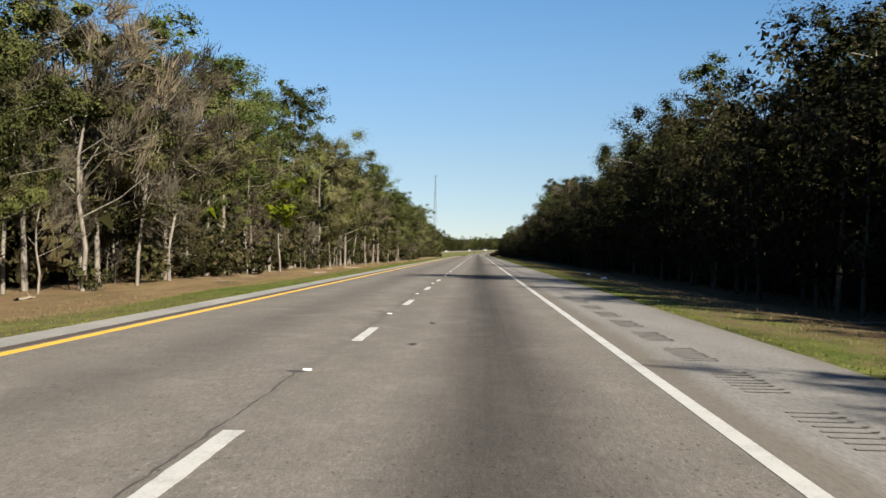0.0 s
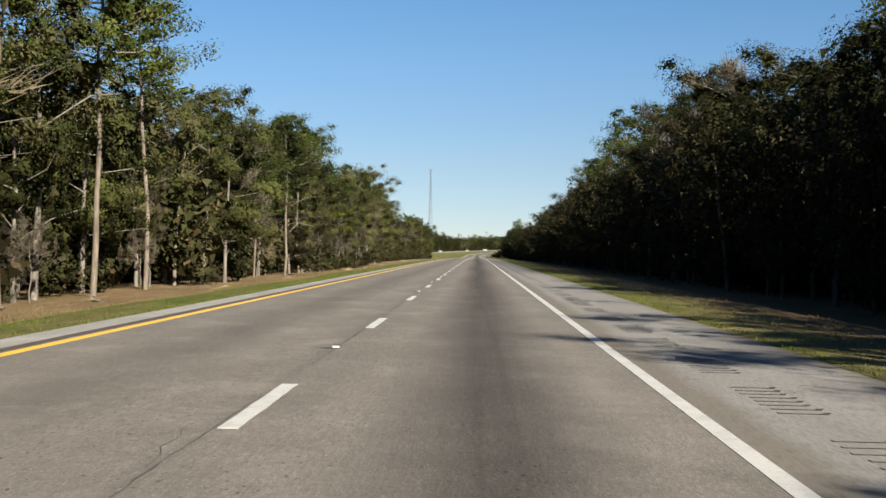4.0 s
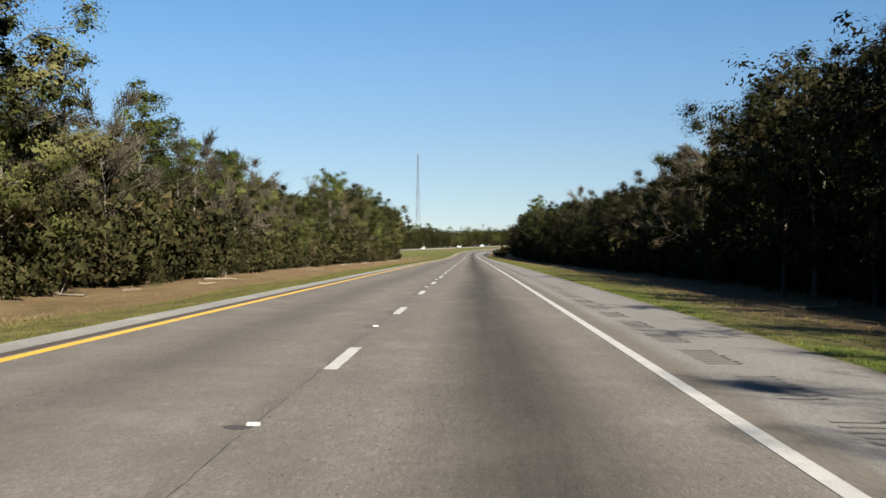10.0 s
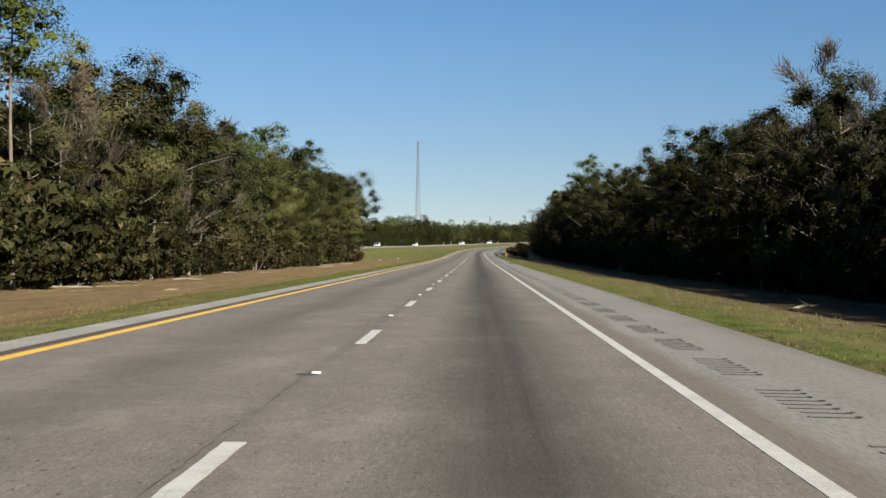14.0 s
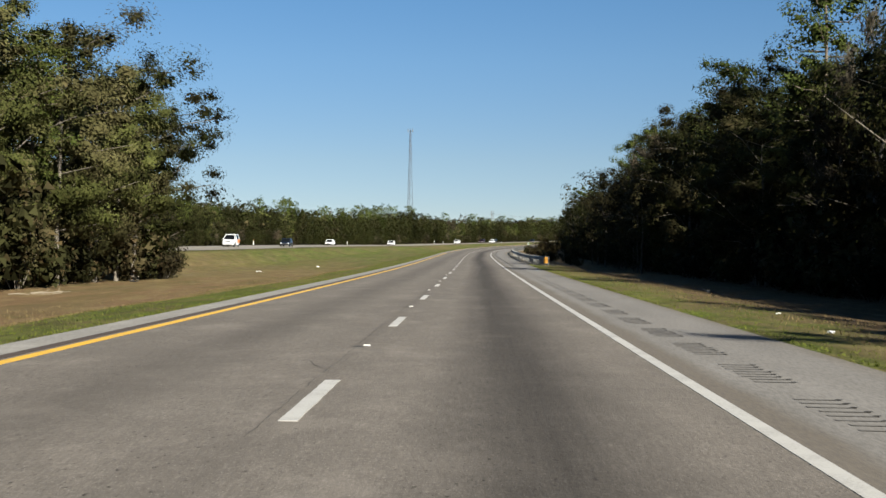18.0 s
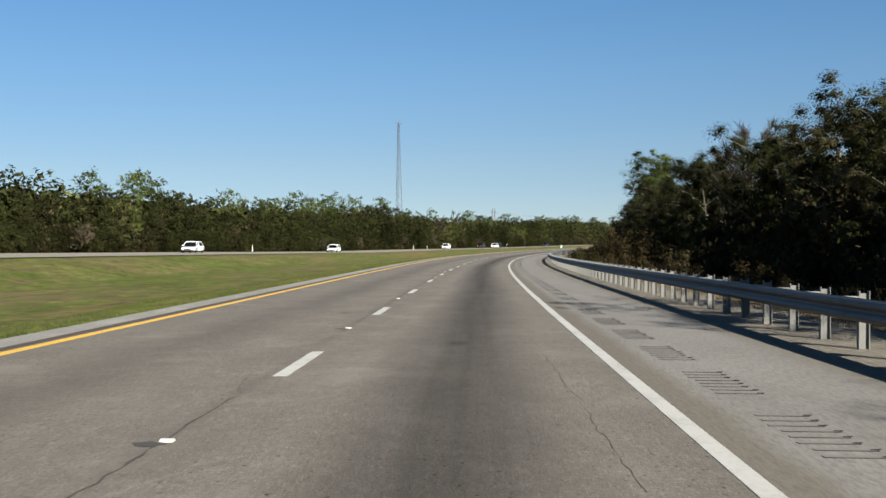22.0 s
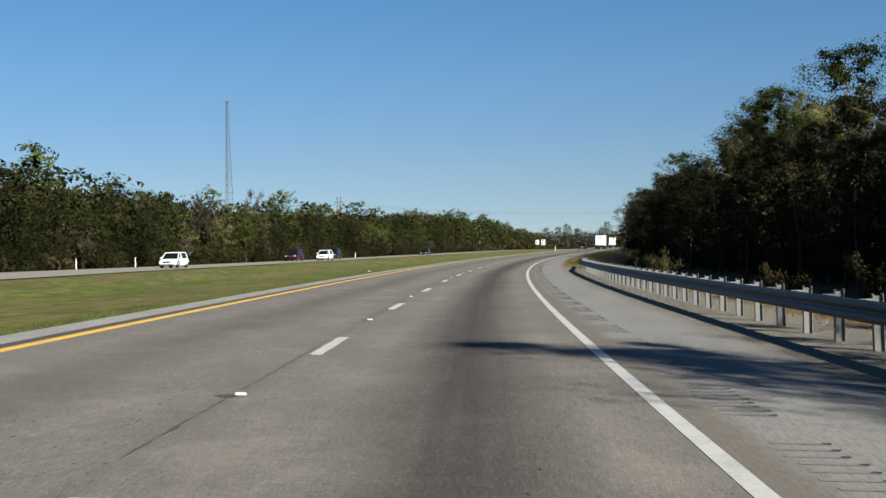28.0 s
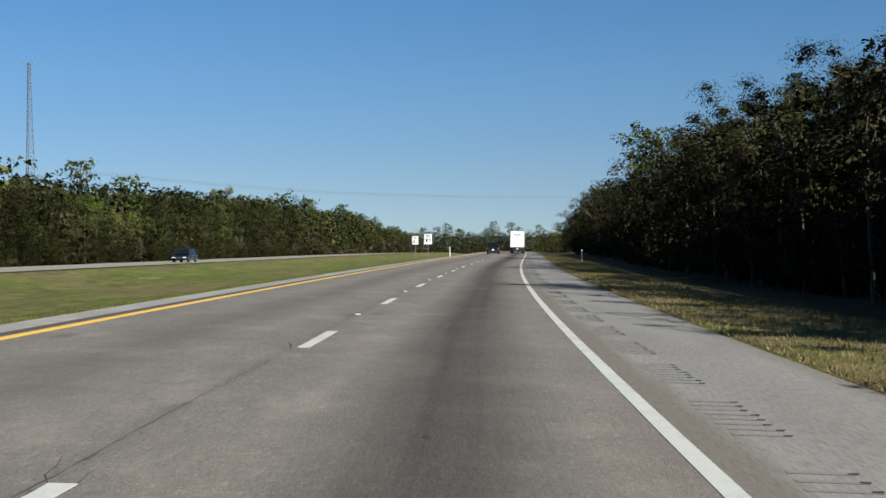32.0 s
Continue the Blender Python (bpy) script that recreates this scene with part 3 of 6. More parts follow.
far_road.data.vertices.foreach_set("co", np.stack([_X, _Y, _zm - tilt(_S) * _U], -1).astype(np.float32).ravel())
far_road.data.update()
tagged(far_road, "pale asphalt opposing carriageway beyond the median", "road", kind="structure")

# painted lines
LINE_S = np.arange(-100, 1960, 4.0)
white_line = ribbon("edge_line", (3.585, 3.735), LINE_S, WHITE_LINE, lambda s, u: bank(s, u) + 0.004, 0.004)
white_line.parent = road
white_line["label"] = "solid white edge line"
yellow_line = ribbon("edge_line", (-4.14, -3.96), LINE_S, YELLOW_LINE, lambda s, u: bank(s, u) + 0.004, 0.004)
yellow_line.parent = road
yellow_line["label"] = "solid yellow edge line beside the median"

joint = ribbon("joint", (-4.42, -4.23), LINE_S, SEAM, lambda s, u: bank(s, u) + 0.006, 0.004)
joint.parent = road
joint["label"] = "dark brown dirty joint beside the yellow line"

# ---- trees ----
rng = np.random.default_rng(7)


def unit(v):
    return v / (np.linalg.norm(v, axis=-1, keepdims=True) + 1e-9)


class Wood:
    """Collects tapered tubes."""

    def __init__(self):
        self.v, self.f, self.n = [], [], 0

    def tube(self, pts, radii, sides=5):
        pts = np.asarray(pts, float)
        m = len(pts)
        d = unit(np.gradient(pts, axis=0))
        ref = np.where(np.abs(d[:, 2:3]) > 0.9, np.array([[1.0, 0, 0]]), np.array([[0, 0, 1.0]]))
        x = unit(np.cross(d, ref))
        y = np.cross(d, x)
        ang = np.arange(sides) * math.tau / sides
        ring = pts[:, None] + np.asarray(radii)[:, None, None] * (x[:, None] * np.cos(ang)[None, :, None] + y[:, None] * np.sin(ang)[None, :, None])
        i = np.arange(m * sides).reshape(m, sides) + self.n
        j = np.roll(i, -1, axis=1)
        self.f.append(np.stack([i[:-1], j[:-1], j[1:], i[1:]], -1).reshape(-1, 4))
        self.v.append(ring.reshape(-1, 3))
        self.n += m * sides

    def arrays(self):
        return np.concatenate(self.v), np.concatenate(self.f)


def sprays(centres, outward, size, r, flat=0.6):
    """Three-cornered leaf sprays about the centres; normals lean outward."""
    n = len(centres)
    outward = unit(outward)
    nor = unit(outward * flat * 2.4 + r.normal(size=(n, 3)) * 0.4 + np.array([0, 0, 0.2]))
    a = unit(np.cross(nor, r.normal(size=(n, 3))))
    b = np.cross(nor, a)
    s = (size * r.uniform(0.5, 1.45, n))[:, None]
    w = s * r.uniform(0.55, 1.0, n)[:, None]
    v = np.stack([centres - a * s * 0.5, centres + a * s * 0.4 - b * w * 0.45, centres + b * w * 0.5 + a * s * r.uniform(-0.2, 0.4, n)[:, None]], 1).reshape(-1, 3)
    soft = unit(outward + nor * 0.4)
    return v, np.arange(n * 3).reshape(n, 3), np.repeat(soft, 3, axis=0)


def filled(fine, cl, rad, mid, size, n, r):
    """Adds large sprays deep inside the clumps, so that crowns shut out the light behind them."""
    pick = r.integers(0, len(cl), n)
    d = unit(r.normal(size=(n, 3))) * r.uniform(0, 0.42, n)[:, None]
    pts = cl[pick] + d * rad[pick][:, None] * np.array([1.1, 1.1, 0.8])
    pts[:, 2] = np.maximum(pts[:, 2], 0.3)
    v, f, nor = sprays(pts, unit(d + unit(pts - mid) * 0.9), size, r)
    return np.concatenate([fine[0], v]), np.concatenate([fine[1], f + len(fine[0])]), np.concatenate([fine[2], nor]), fine[3] if len(fine) > 3 else len(fine[1])


def hardwood(seed, high=12.0, spread=3.6, low=0.2, sprig=0.125, count=9000, limbs=15, lean=0.5):
    """Broadleaf: bent trunk, rising limbs, clumps with gaps between."""
    r = np.random.default_rng(seed)
    w = Wood()
    k = np.linspace(0, 1, 7)
    off = np.cumsum(r.normal(0, 0.18 * lean, (7, 2)), 0)
    trunk = np.stack([off[:, 0] * k * 2, off[:, 1] * k * 2, k * high * 0.86], -1)
    base = 0.0105 * high
    w.tube(trunk, base * (1 - 0.85 * k) + 0.015, 7)
    cl, rad = [], []
    for i in range(limbs):
        h = low + (0.86 - low) * (i + r.uniform(0, 1)) / limbs
        p = np.array([np.interp(h, k * 0.86, trunk[:, 0]), np.interp(h, k * 0.86, trunk[:, 1]), h * high])
        az = i * 2.4 + r.uniform(-0.5, 0.5)
        reach = spread * (0.5 + 0.6 * math.sin(math.pi * min(1, (h - low) / (1 - low) * 0.72 + 0.18))) * r.uniform(0.7, 1.15)
        way = np.array([math.cos(az), math.sin(az), r.uniform(0.15, 0.75)])
        q = p + way * reach
        q[2] = min(q[2], high * 0.95)
        mid = (p + q) / 2 + r.normal(0, 0.25, 3) + np.array([0, 0, 0.25])
        w.tube([p, mid, q], [base * 0.33 * (1 - h * 0.6) + 0.012, base * 0.2 * (1 - h * 0.6) + 0.01, 0.012], 4)
        for c in (0.35, 0.66, 0.96):
            cl.append(p + (q - p) * c + r.normal(0, 0.3, 3))
            rad.append(r.uniform(0.65, 1.1) * (0.33 * spread))
        t = q + r.normal(0, 0.5, 3) + np.array([0, 0, 0.2])
        t[2] = min(t[2], high * 0.97)
        cl.append(t)
        rad.append(r.uniform(0.6, 0.95) * 0.25 * spread)
    for i in range(5):
        cl.append(trunk[-1] + r.normal(0, 0.18 * spread, 3) + np.array([0, 0, high * 0.03]))
        rad.append(0.26 * spread)
    cl, rad = np.array(cl), np.array(rad)
    pick = r.integers(0, len(cl), count)
    d = unit(r.normal(size=(count, 3)) + np.array([0, 0, 0.35])) * (r.uniform(0, 1, count) ** 0.33)[:, None]
    pts = cl[pick] + d * rad[pick][:, None] * np.array([1.15, 1.15, 0.8])
    pts[:, 2] = np.maximum(pts[:, 2], 0.2)
    out = unit(pts - np.array([0, 0, high * 0.55]))
    fine = sprays(pts, unit(d + out * 0.75), sprig, r)
    inner = (np.hypot(cl[:, 0], cl[:, 1]) < 0.62 * spread) & (cl[:, 2] < 0.9 * high)
    mid = np.array([0, 0, high * 0.5])
    fine = filled(fine, cl[~inner], rad[~inner] * 1.35, mid, 0.23, count * 2 // 5, r)
    return w.arrays(), filled(fine, cl[inner], rad[inner], mid, 0.34, count * 3 // 10, r)


def pine(seed, high=17.0, spread=2.6, crown=0.38, sprig=0.17, count=7600, tiers=12):
    """Tall bare trunk, crown of separate needle tufts at the top."""
    r = np.random.default_rng(seed)
    w = Wood()
    k = np.linspace(0, 1, 8)
    off = np.cumsum(r.normal(0, 0.09, (8, 2)), 0)
    trunk = np.stack([off[:, 0], off[:, 1], k * high * 0.97], -1)
    base = 0.0085 * high
    w.tube(trunk, base * (1 - 0.8 * k) + 0.02, 7)
    cl, rad = [], []
    for i in range(tiers * 2):
        f = (i + r.uniform(0, 1)) / (tiers * 2)
        h = 1 - crown + crown * f
        p = np.array([np.interp(h, k * 0.97, trunk[:, 0]), np.interp(h, k * 0.97, trunk[:, 1]), h * high])
        az = i * 2.4 + r.uniform(-0.6, 0.6)
        reach = spread * (0.45 + 0.85 * math.sin(math.pi * (0.2 + 0.72 * f))) * r.uniform(0.55, 1.1)
        q = p + np.array([math.cos(az), math.sin(az), r.uniform(0.05, 0.45)]) * reach
        mid = (p + q) / 2 + np.array([0, 0, -0.12 * reach]) + r.normal(0, 0.1, 3)
        w.tube([p, mid, q], [0.05, 0.035, 0.012], 4)
        for c in (0.35, 0.68, 1.0):
            cl.append(p + (q - p) * c + np.array([0, 0, 0.15]) + r.normal(0, 0.2, 3))
            rad.append(r.uniform(0.7, 1.15))
    for i in range(5):
        h = r.uniform(0.25, 1 - crown)
        p = np.array([np.interp(h, k * 0.97, trunk[:, 0]), np.interp(h, k * 0.97, trunk[:, 1]), h * high])
        az = r.uniform(0, math.tau)
        w.tube([p, p + np.array([math.cos(az), math.sin(az), 0.15]) * r.uniform(0.5, 1.6)], [0.03, 0.01], 3)
    cl.append(trunk[-1] + np.array([0, 0, 0.3]))
    rad.append(0.8)
    cl, rad = np.array(cl), np.array(rad)
    pick = r.integers(0, len(cl), count)
    d = unit(r.normal(size=(count, 3))) * (r.uniform(0, 1, count) ** 0.4)[:, None]
    pts = cl[pick] + d * rad[pick][:, None] * np.array([1.0, 1.0, 0.72])
    fine = sprays(pts, unit(d + np.array([0, 0, 0.3])), sprig, r, 0.8)
    inner = np.hypot(cl[:, 0], cl[:, 1]) < 0.7 * spread
    return w.arrays(), filled(fine, cl[inner], rad[inner], np.array([0, 0, high * (1 - crown * 0.5)]), 0.5, 760, r)


def leafless(seed, high=11.0, spread=3.2, count=4200, limbs=18):
    """Winter tree: pale trunk and limbs under a haze of fine twigs."""
    r = np.random.default_rng(seed)
    w = Wood()
    k = np.linspace(0, 1, 7)
    off = np.cumsum(r.normal(0, 0.12, (7, 2)), 0)
    trunk = np.stack([off[:, 0] * 1.5, off[:, 1] * 1.5, k * high * 0.9], -1)
    base = 0.0088 * high
    w.tube(trunk, base * (1 - 0.85 * k) + 0.012, 6)
    tips = []
    for i in range(limbs):
        h = 0.25 + 0.7 * (i + r.uniform(0, 1)) / limbs
        p = np.array([np.interp(h, k * 0.9, trunk[:, 0]), np.interp(h, k * 0.9, trunk[:, 1]), h * high])
        az = i * 2.4 + r.uniform(-0.5, 0.5)
        reach = spread * (1.15 - 0.7 * h) * r.uniform(0.7, 1.2)
        way = np.array([math.cos(az), math.sin(az), r.uniform(0.5, 1.2)])
        q = p + way * reach
        mid = (p + q) / 2 + r.normal(0, 0.2, 3)
        w.tube([p, mid, q], [base * 0.35 * (1.1 - h), base * 0.22 * (1.1 - h), 0.008], 4)
        for j in range(4):
            c = r.uniform(0.35, 1.0)
            a = p + (q - p) * c
            b = a + unit(way + r.normal(0, 0.7, 3)) * reach * r.uniform(0.3, 0.6)
            w.tube([a, b], [0.018, 0.005], 3)
            tips.append((a, b))
    a = np.array([t[0] for t in tips])
    b = np.array([t[1] for t in tips])
    pick = r.integers(0, len(tips), count)
    c = r.uniform(0.1, 1.15, count)[:, None]
    p = a[pick] + (b - a)[pick] * c + r.normal(0, 0.18, (count, 3))
    way = unit((b - a)[pick] + r.normal(0, 0.5, (count, 3)) + np.array([0, 0, 0.4]))
    ln = r.uniform(0.4, 1.1, count)[:, None]
    side = unit(np.cross(way, r.normal(size=(count, 3)))) * r.uniform(0.012, 0.045, count)[:, None]
    v = np.stack([p - side, p + side, p + way * ln], 1).reshape(-1, 3)
    return w.arrays(), (v, np.arange(count * 3).reshape(count, 3), None, count)


def bush(seed, high=3.0, spread=1.8, sprig=0.14, count=2300):
    r = np.random.default_rng(seed)
    w = Wood()
    cl, rad = [], []
    for i in range(9):
        az = i * 2.4 + r.uniform(-0.4, 0.4)
        q = np.array([math.cos(az) * spread * r.uniform(0.2, 0.9), math.sin(az) * spread * r.uniform(0.2, 0.9), high * r.uniform(0.45, 0.95)])
        w.tube([(q[0] * 0.1, q[1] * 0.1, -0.1), q * np.array([0.6, 0.6, 0.55]), q], [0.03, 0.02, 0.006], 4)
        for c in (0.45, 0.75, 1.0):
            cl.append(q * c)
            rad.append(r.uniform(0.3, 0.55) * spread * 0.8)
    cl, rad = np.array(cl), np.array(rad)
    pick = r.integers(0, len(cl), count)
    d = unit(r.normal(size=(count, 3))) * (r.uniform(0, 1, count) ** 0.45)[:, None]
    pts = cl[pick] + d * rad[pick][:, None]
    pts[:, 2] = np.clip(pts[:, 2], 0.05, high * 1.1)
    return w.arrays(), filled(sprays(pts, d, sprig, r), cl, rad, np.array([0, 0, high * 0.4]), 0.4, 180, r)


MAKE = {}          # kind of plant: list of (trunk mesh, crown mesh)
RAW = {}           # the same as arrays, for the woods behind


def stock(kind, builds, bark_mat, leaf_mat):
    MAKE[kind], RAW[kind] = [], []
    for (wv, wf), (lv, lf, ln, fine) in builds:
        a, b = mesh_of("trunk", wv, wf, bark_mat), mesh_of("crown", lv, lf, leaf_mat, ln)
        a.shade_smooth()
        MAKE[kind].append((a, b))
        n = fine * 3
        RAW[kind].append((wv, wf, lv[:n], lf[:n // 3], ln if ln is None else ln[:n]))


# broad crowns down to the ground, and high crowns on clear trunks
stock("oak", [hardwood(11, 12.5, 3.7, 0.06, count=15000), hardwood(12, 12.5, 3.4, 0.08, count=14500), hardwood(13, 12.5, 4.0, 0.05, count=15500, limbs=17), hardwood(14, 12.5, 3.2, 0.12, count=13500), hardwood(15, 12.5, 4.3, 0.05, count=16000, limbs=18)], BARK_GREY, LEAF_OAK)
stock("high", [hardwood(16, 12.5, 2.8, 0.36, count=8600, limbs=13), hardwood(17, 12.5, 2.5, 0.45, count=8000, limbs=12), hardwood(18, 12.5, 3.0, 0.30, count=9000, limbs=13)], BARK_GREY, LEAF_HIGH)
stock("elm", [hardwood(71, 12.5, 3.5, 0.10, count=14000, limbs=15), hardwood(72, 12.5, 3.1, 0.16, count=12500, limbs=14), hardwood(73, 12.5, 3.9, 0.08, count=14500, limbs=16)], BARK_GREY, LEAF_HIGH)
stock("pine", [pine(21, 16.0, 2.8, 0.38), pine(22, 16.0, 2.6, 0.45), pine(23, 16.0, 3.1, 0.30), pine(24, 16.0, 2.4, 0.58, count=8200)], BARK_PINE, LEAF_PINE)
stock("leafless", [leafless(31, 12.5), leafless(32, 12.5, 2.8), leafless(33, 12.5, 3.8)], BARK_GREY, TWIG)
stock("fresh", [hardwood(41, 8.2, 2.3, 0.5, 0.30, 1700, 11), hardwood(42, 6.5, 2.0, 0.3, 0.28, 1400, 9)], BARK_GREY, LEAF_FRESH)
stock("bush", [bush(51), bush(52, 2.2, 1.9), bush(53, 4.2, 2.0, 0.19, 2600), bush(54, 1.5, 1.4, 0.16, 1000)], BARK_GREY, LEAF_SHRUB)
stock("rusty", [bush(61, 2.6, 2.0), bush(62, 3.6, 2.2, 0.18, 2400)], BARK_GREY, LEAF_RUST)
TALL = {"oak": 12.5, "elm": 12.5, "high": 12.5, "pine": 14.6, "leafless": 12.5, "fresh": 11.0}   # a plant's height that stands level with the canopy

NAMES = {"oak": ("oak_tree", "tree"), "elm": ("broadleaf_tree", "tree"), "pine": ("pine_tree", "tree"), "high": ("hardwood_tree", "tree"), "leafless": ("leafless_tree", "tree"), "fresh": ("young_tree", "tree"), "bush": ("shrub", "shrub"), "rusty": ("shrub", "shrub")}
WORDS = {"oak": "dense broadleaf oak at the wood's edge, shade painted into its leaves", "elm": "olive-brown broadleaf tree with low leafy limbs", "pine": "tall pine with bare trunk and tufted green crown",
         "high": "slender hardwood with clear grey trunk and olive crown", "leafless": "bare grey winter tree with fine pale twigs", "fresh": "young tree in bright yellow-green leaf",
         "bush": "low olive-green shrub in the undergrowth", "rusty": "rust-tinged brown and green shrub behind the guardrail"}


def plant(kind, s, u, size=1.0, which=None, turn=None, where="", tall=1.0):
    """One plant rooted at road coordinates."""
    k = int(rng.integers(len(MAKE[kind]))) if which is None else which
    a = rng.uniform(0, 360) if turn is None else turn
    x, y, _ = at(s, u)
    z = float(lay(s, u)) - 0.08
    m = pose(float(x), float(y), z, rng.uniform(-2, 2), rng.uniform(-2, 2), a) @ Matrix.Diagonal((size, size, size * tall, 1))
    name, cat = NAMES[kind]
    root = thing(name, WORDS[kind], cat, None, where)
    root.matrix_basis = m
    tr, cr = MAKE[kind][k]
    part("trunk", tr, None, root)
    part("crown", cr, None, root)
    return root


# edge of the median wood, and of the wood beyond the outer verge
def wood_left(s):
    return np.interp(s, (0, 100, 180, 270, 340, 420, 500, 600, 760), (-17, -17, -14.8, -13.2, -15, -18.5, -21, -21.5, -22))


def wood_right(s):
    return np.interp(s, (0, 100, 320, 480, 590, 700, 800, 850, 900, 1000, 1100, 1200, 1300, 1450), (16.5, 17.8, 18.0, 19, 18.8, 19.2, 19, 20, 19.5, 19.5, 20, 17, 16, 16))


MIX_TRUNKS = (("high", 0.40), ("elm", 0.18), ("oak", 0.05), ("pine", 0.19), ("leafless", 0.15), ("fresh", 0.03))
MIX_LEFT = (("elm", 0.36), ("oak", 0.16), ("high", 0.13), ("pine", 0.12), ("leafless", 0.23))
MIX_RIGHT = (("oak", 0.72), ("high", 0.08), ("pine", 0.12), ("leafless", 0.08))
MIX_PINY = (("oak", 0.60), ("high", 0.08), ("pine", 0.26), ("leafless", 0.06))
MIX_DEEP = (("oak", 0.92), ("leafless", 0.08))
MIX_LOW = (("oak", 1.0),)
MIX_UNDER = (("elm", 0.6), ("oak", 0.4))
MIX_FAR = (("oak", 0.76), ("elm", 0.10), ("pine", 0.12), ("leafless", 0.02))


def draw(mix):
    x = rng.uniform()
    for kind, w in mix:
        x -= w
        if x < 0:
            return kind
    return mix[0][0]


# height of the canopy along both edges
LEFT_HIGH = ((0, 130, 240, 300, 325, 355, 381, 411, 426, 454, 473, 505, 520, 535, 560, 600, 650, 700, 760), (14.2, 14.2, 12.8, 12.8, 14.2, 14.4, 13.8, 12.2, 9.8, 10.0, 10.4, 10.0, 9.6, 10.8, 12.8, 13.0, 14.4, 14.6, 14.0))
RIGHT_HIGH = ((-40, 5, 60, 200, 240, 340, 380, 410, 450, 470, 490, 540, 566, 607, 652, 700, 744, 771, 800, 823, 950, 1000, 1100, 1150, 1181, 1232, 1342), (10.5, 12.0, 14.4, 15.0, 14.0, 13.0, 12.4, 12.2, 10.8, 11.8, 11.0, 10.6, 12.2, 12.6, 13.4, 14.0, 14.6, 13.8, 12.0, 10.4, 10.4, 10.8, 11.4, 11.4, 12.2, 11.8, 12.8))

s = 12.0
while s < 722:
    f = float(np.interp(s, *LEFT_HIGH))
    kind = draw(MIX_TRUNKS if s < 400 else MIX_LEFT)
    if s > 690 and kind == "leafless":
        kind = "elm"
    plant(kind, s, float(wood_left(s)) - rng.uniform(0.2, 3.0), f / TALL[kind] * rng.uniform(0.68, 1.12), where="median wood edge")
    if rng.uniform() < (0.18 if s < 400 else 0.5):
        plant("bush", s + rng.uniform(-1, 1), float(wood_left(s)) + rng.uniform(-1.2, 0.5), rng.uniform(0.5, 1.2), where="median undergrowth")
    s += rng.uniform(2.4, 4.4)
# starts at unseen trees behind the view, whose shadows reach the first stretch
s = -40.0
while s < 1240:
    f = float(np.interp(s, *RIGHT_HIGH))
    kind = draw(MIX_PINY if s < 390 else MIX_RIGHT)
    plant(kind, s, float(wood_right(s)) + (5.5 if kind == "pine" else 0.0) + rng.uniform(0.6, 3.2), 0.97 * f / TALL[kind] * rng.uniform(0.76, 1.06), where="outer wood edge")
    if rng.uniform() < 0.55:
        plant("bush", s + rng.uniform(-1.5, 1.5), float(wood_right(s)) + rng.uniform(-0.6, 1.6), rng.uniform(0.9, 1.6), where="outer undergrowth")
    s += rng.uniform(3.0, 4.8)

# trees that stand out along the way, and trees placed for their shadows
plant("pine", 124.6, -18.4, 1.18, 2, where="median wood edge")
plant("pine", 94.2, -19.8, 1.12, 0, where="median wood edge")
plant("fresh", 105.3, -16.6, 1.05, 0, where="median wood edge")
plant("pine", 70.0, -18.5, 1.05, 1, where="median wood edge")
# pines set and sized by the shadows they throw, several out of view
for s, u, k, v in ((31.4, 20.7, 1.38, 0), (18.0, 20.8, 1.08, 1), (-15.7, 20.8, 0.98, 2), (7.3, 20.4, 1.04, 3), (27.3, 20.6, 1.02, 1), (50.5, 23.2, 0.96, 2), (89.7, 20.3, 1.08, 3), (234.3, 20.4, 1.04, 0), (255.3, 20.2, 1.04, 1), (269.3, 20.2, 1.04, 2), (286.0, 20.2, 1.18, 3),
                   (296.0, 20.4, 1.06, 0), (324.0, 20.4, 1.04, 1), (335.4, 20.6, 1.0, 2), (701.8, 20.4, 1.12, 3), (729.3, 21.2, 1.04, 0), (769.0, 20.2, 0.95, 1), (781.0, 20.4, 0.95, 3), (990.0, 22.0, 1.1, 3), (1072.0, 23.9, 0.9, 1), (1098.0, 23.7, 0.94, 0), (1107.0, 23.5, 0.94, 3)):
    plant("pine", s, u, k, v, where="outer wood edge")
plant("pine", 159.5, 22.9, 1.10, 3, where="outer wood edge")
plant("elm", 725.0, -24.6, 0.95, 0, where="median wood edge")
plant("oak", 720.0, -23.5, 1.0, 4, where="median wood edge")
for s, u, k, v in ((716.5, -21.8, 1.02, 1), (709.5, -22.6, 1.08, 2), (702.0, -22.0, 1.04, 0), (694.0, -22.4, 1.10, 1)):
    plant("elm", s, u, k, v, where="median wood edge")
for k in range(44):
    s = 14.0 + k * 9.0 + rng.uniform(-4, 4)
    plant("leafless", s, float(wood_left(s)) - rng.uniform(0.0, 2.2), rng.uniform(0.22, 0.55), where="bare saplings")
for s, u in ((720, -20.5), (724, -21.5), (727, -22.5), (729, -24.5), (728, -27)):
    plant("bush", s, u, rng.uniform(0.9, 1.4), where="median undergrowth")
plant("oak", 720.5, 21.4, 1.06, 2, where="outer wood edge")
plant("oak", 714.5, 22.0, 1.06, 4, where="outer wood edge")
plant("pine", 748.0, 22.2, 0.92, 1, where="outer wood edge")
plant("pine", 391.0, 22.2, 0.92, 2, where="outer wood edge")
plant("pine", 387.0, 22.6, 0.92, 0, where="outer wood edge")
plant("oak", 741.0, 19.9, 1.15, 0, where="outer wood edge")
plant("pine", 428.0, -20.0, 0.78, 3, where="median wood edge")
plant("pine", 437.0, -20.6, 0.72, 1, where="median wood edge")
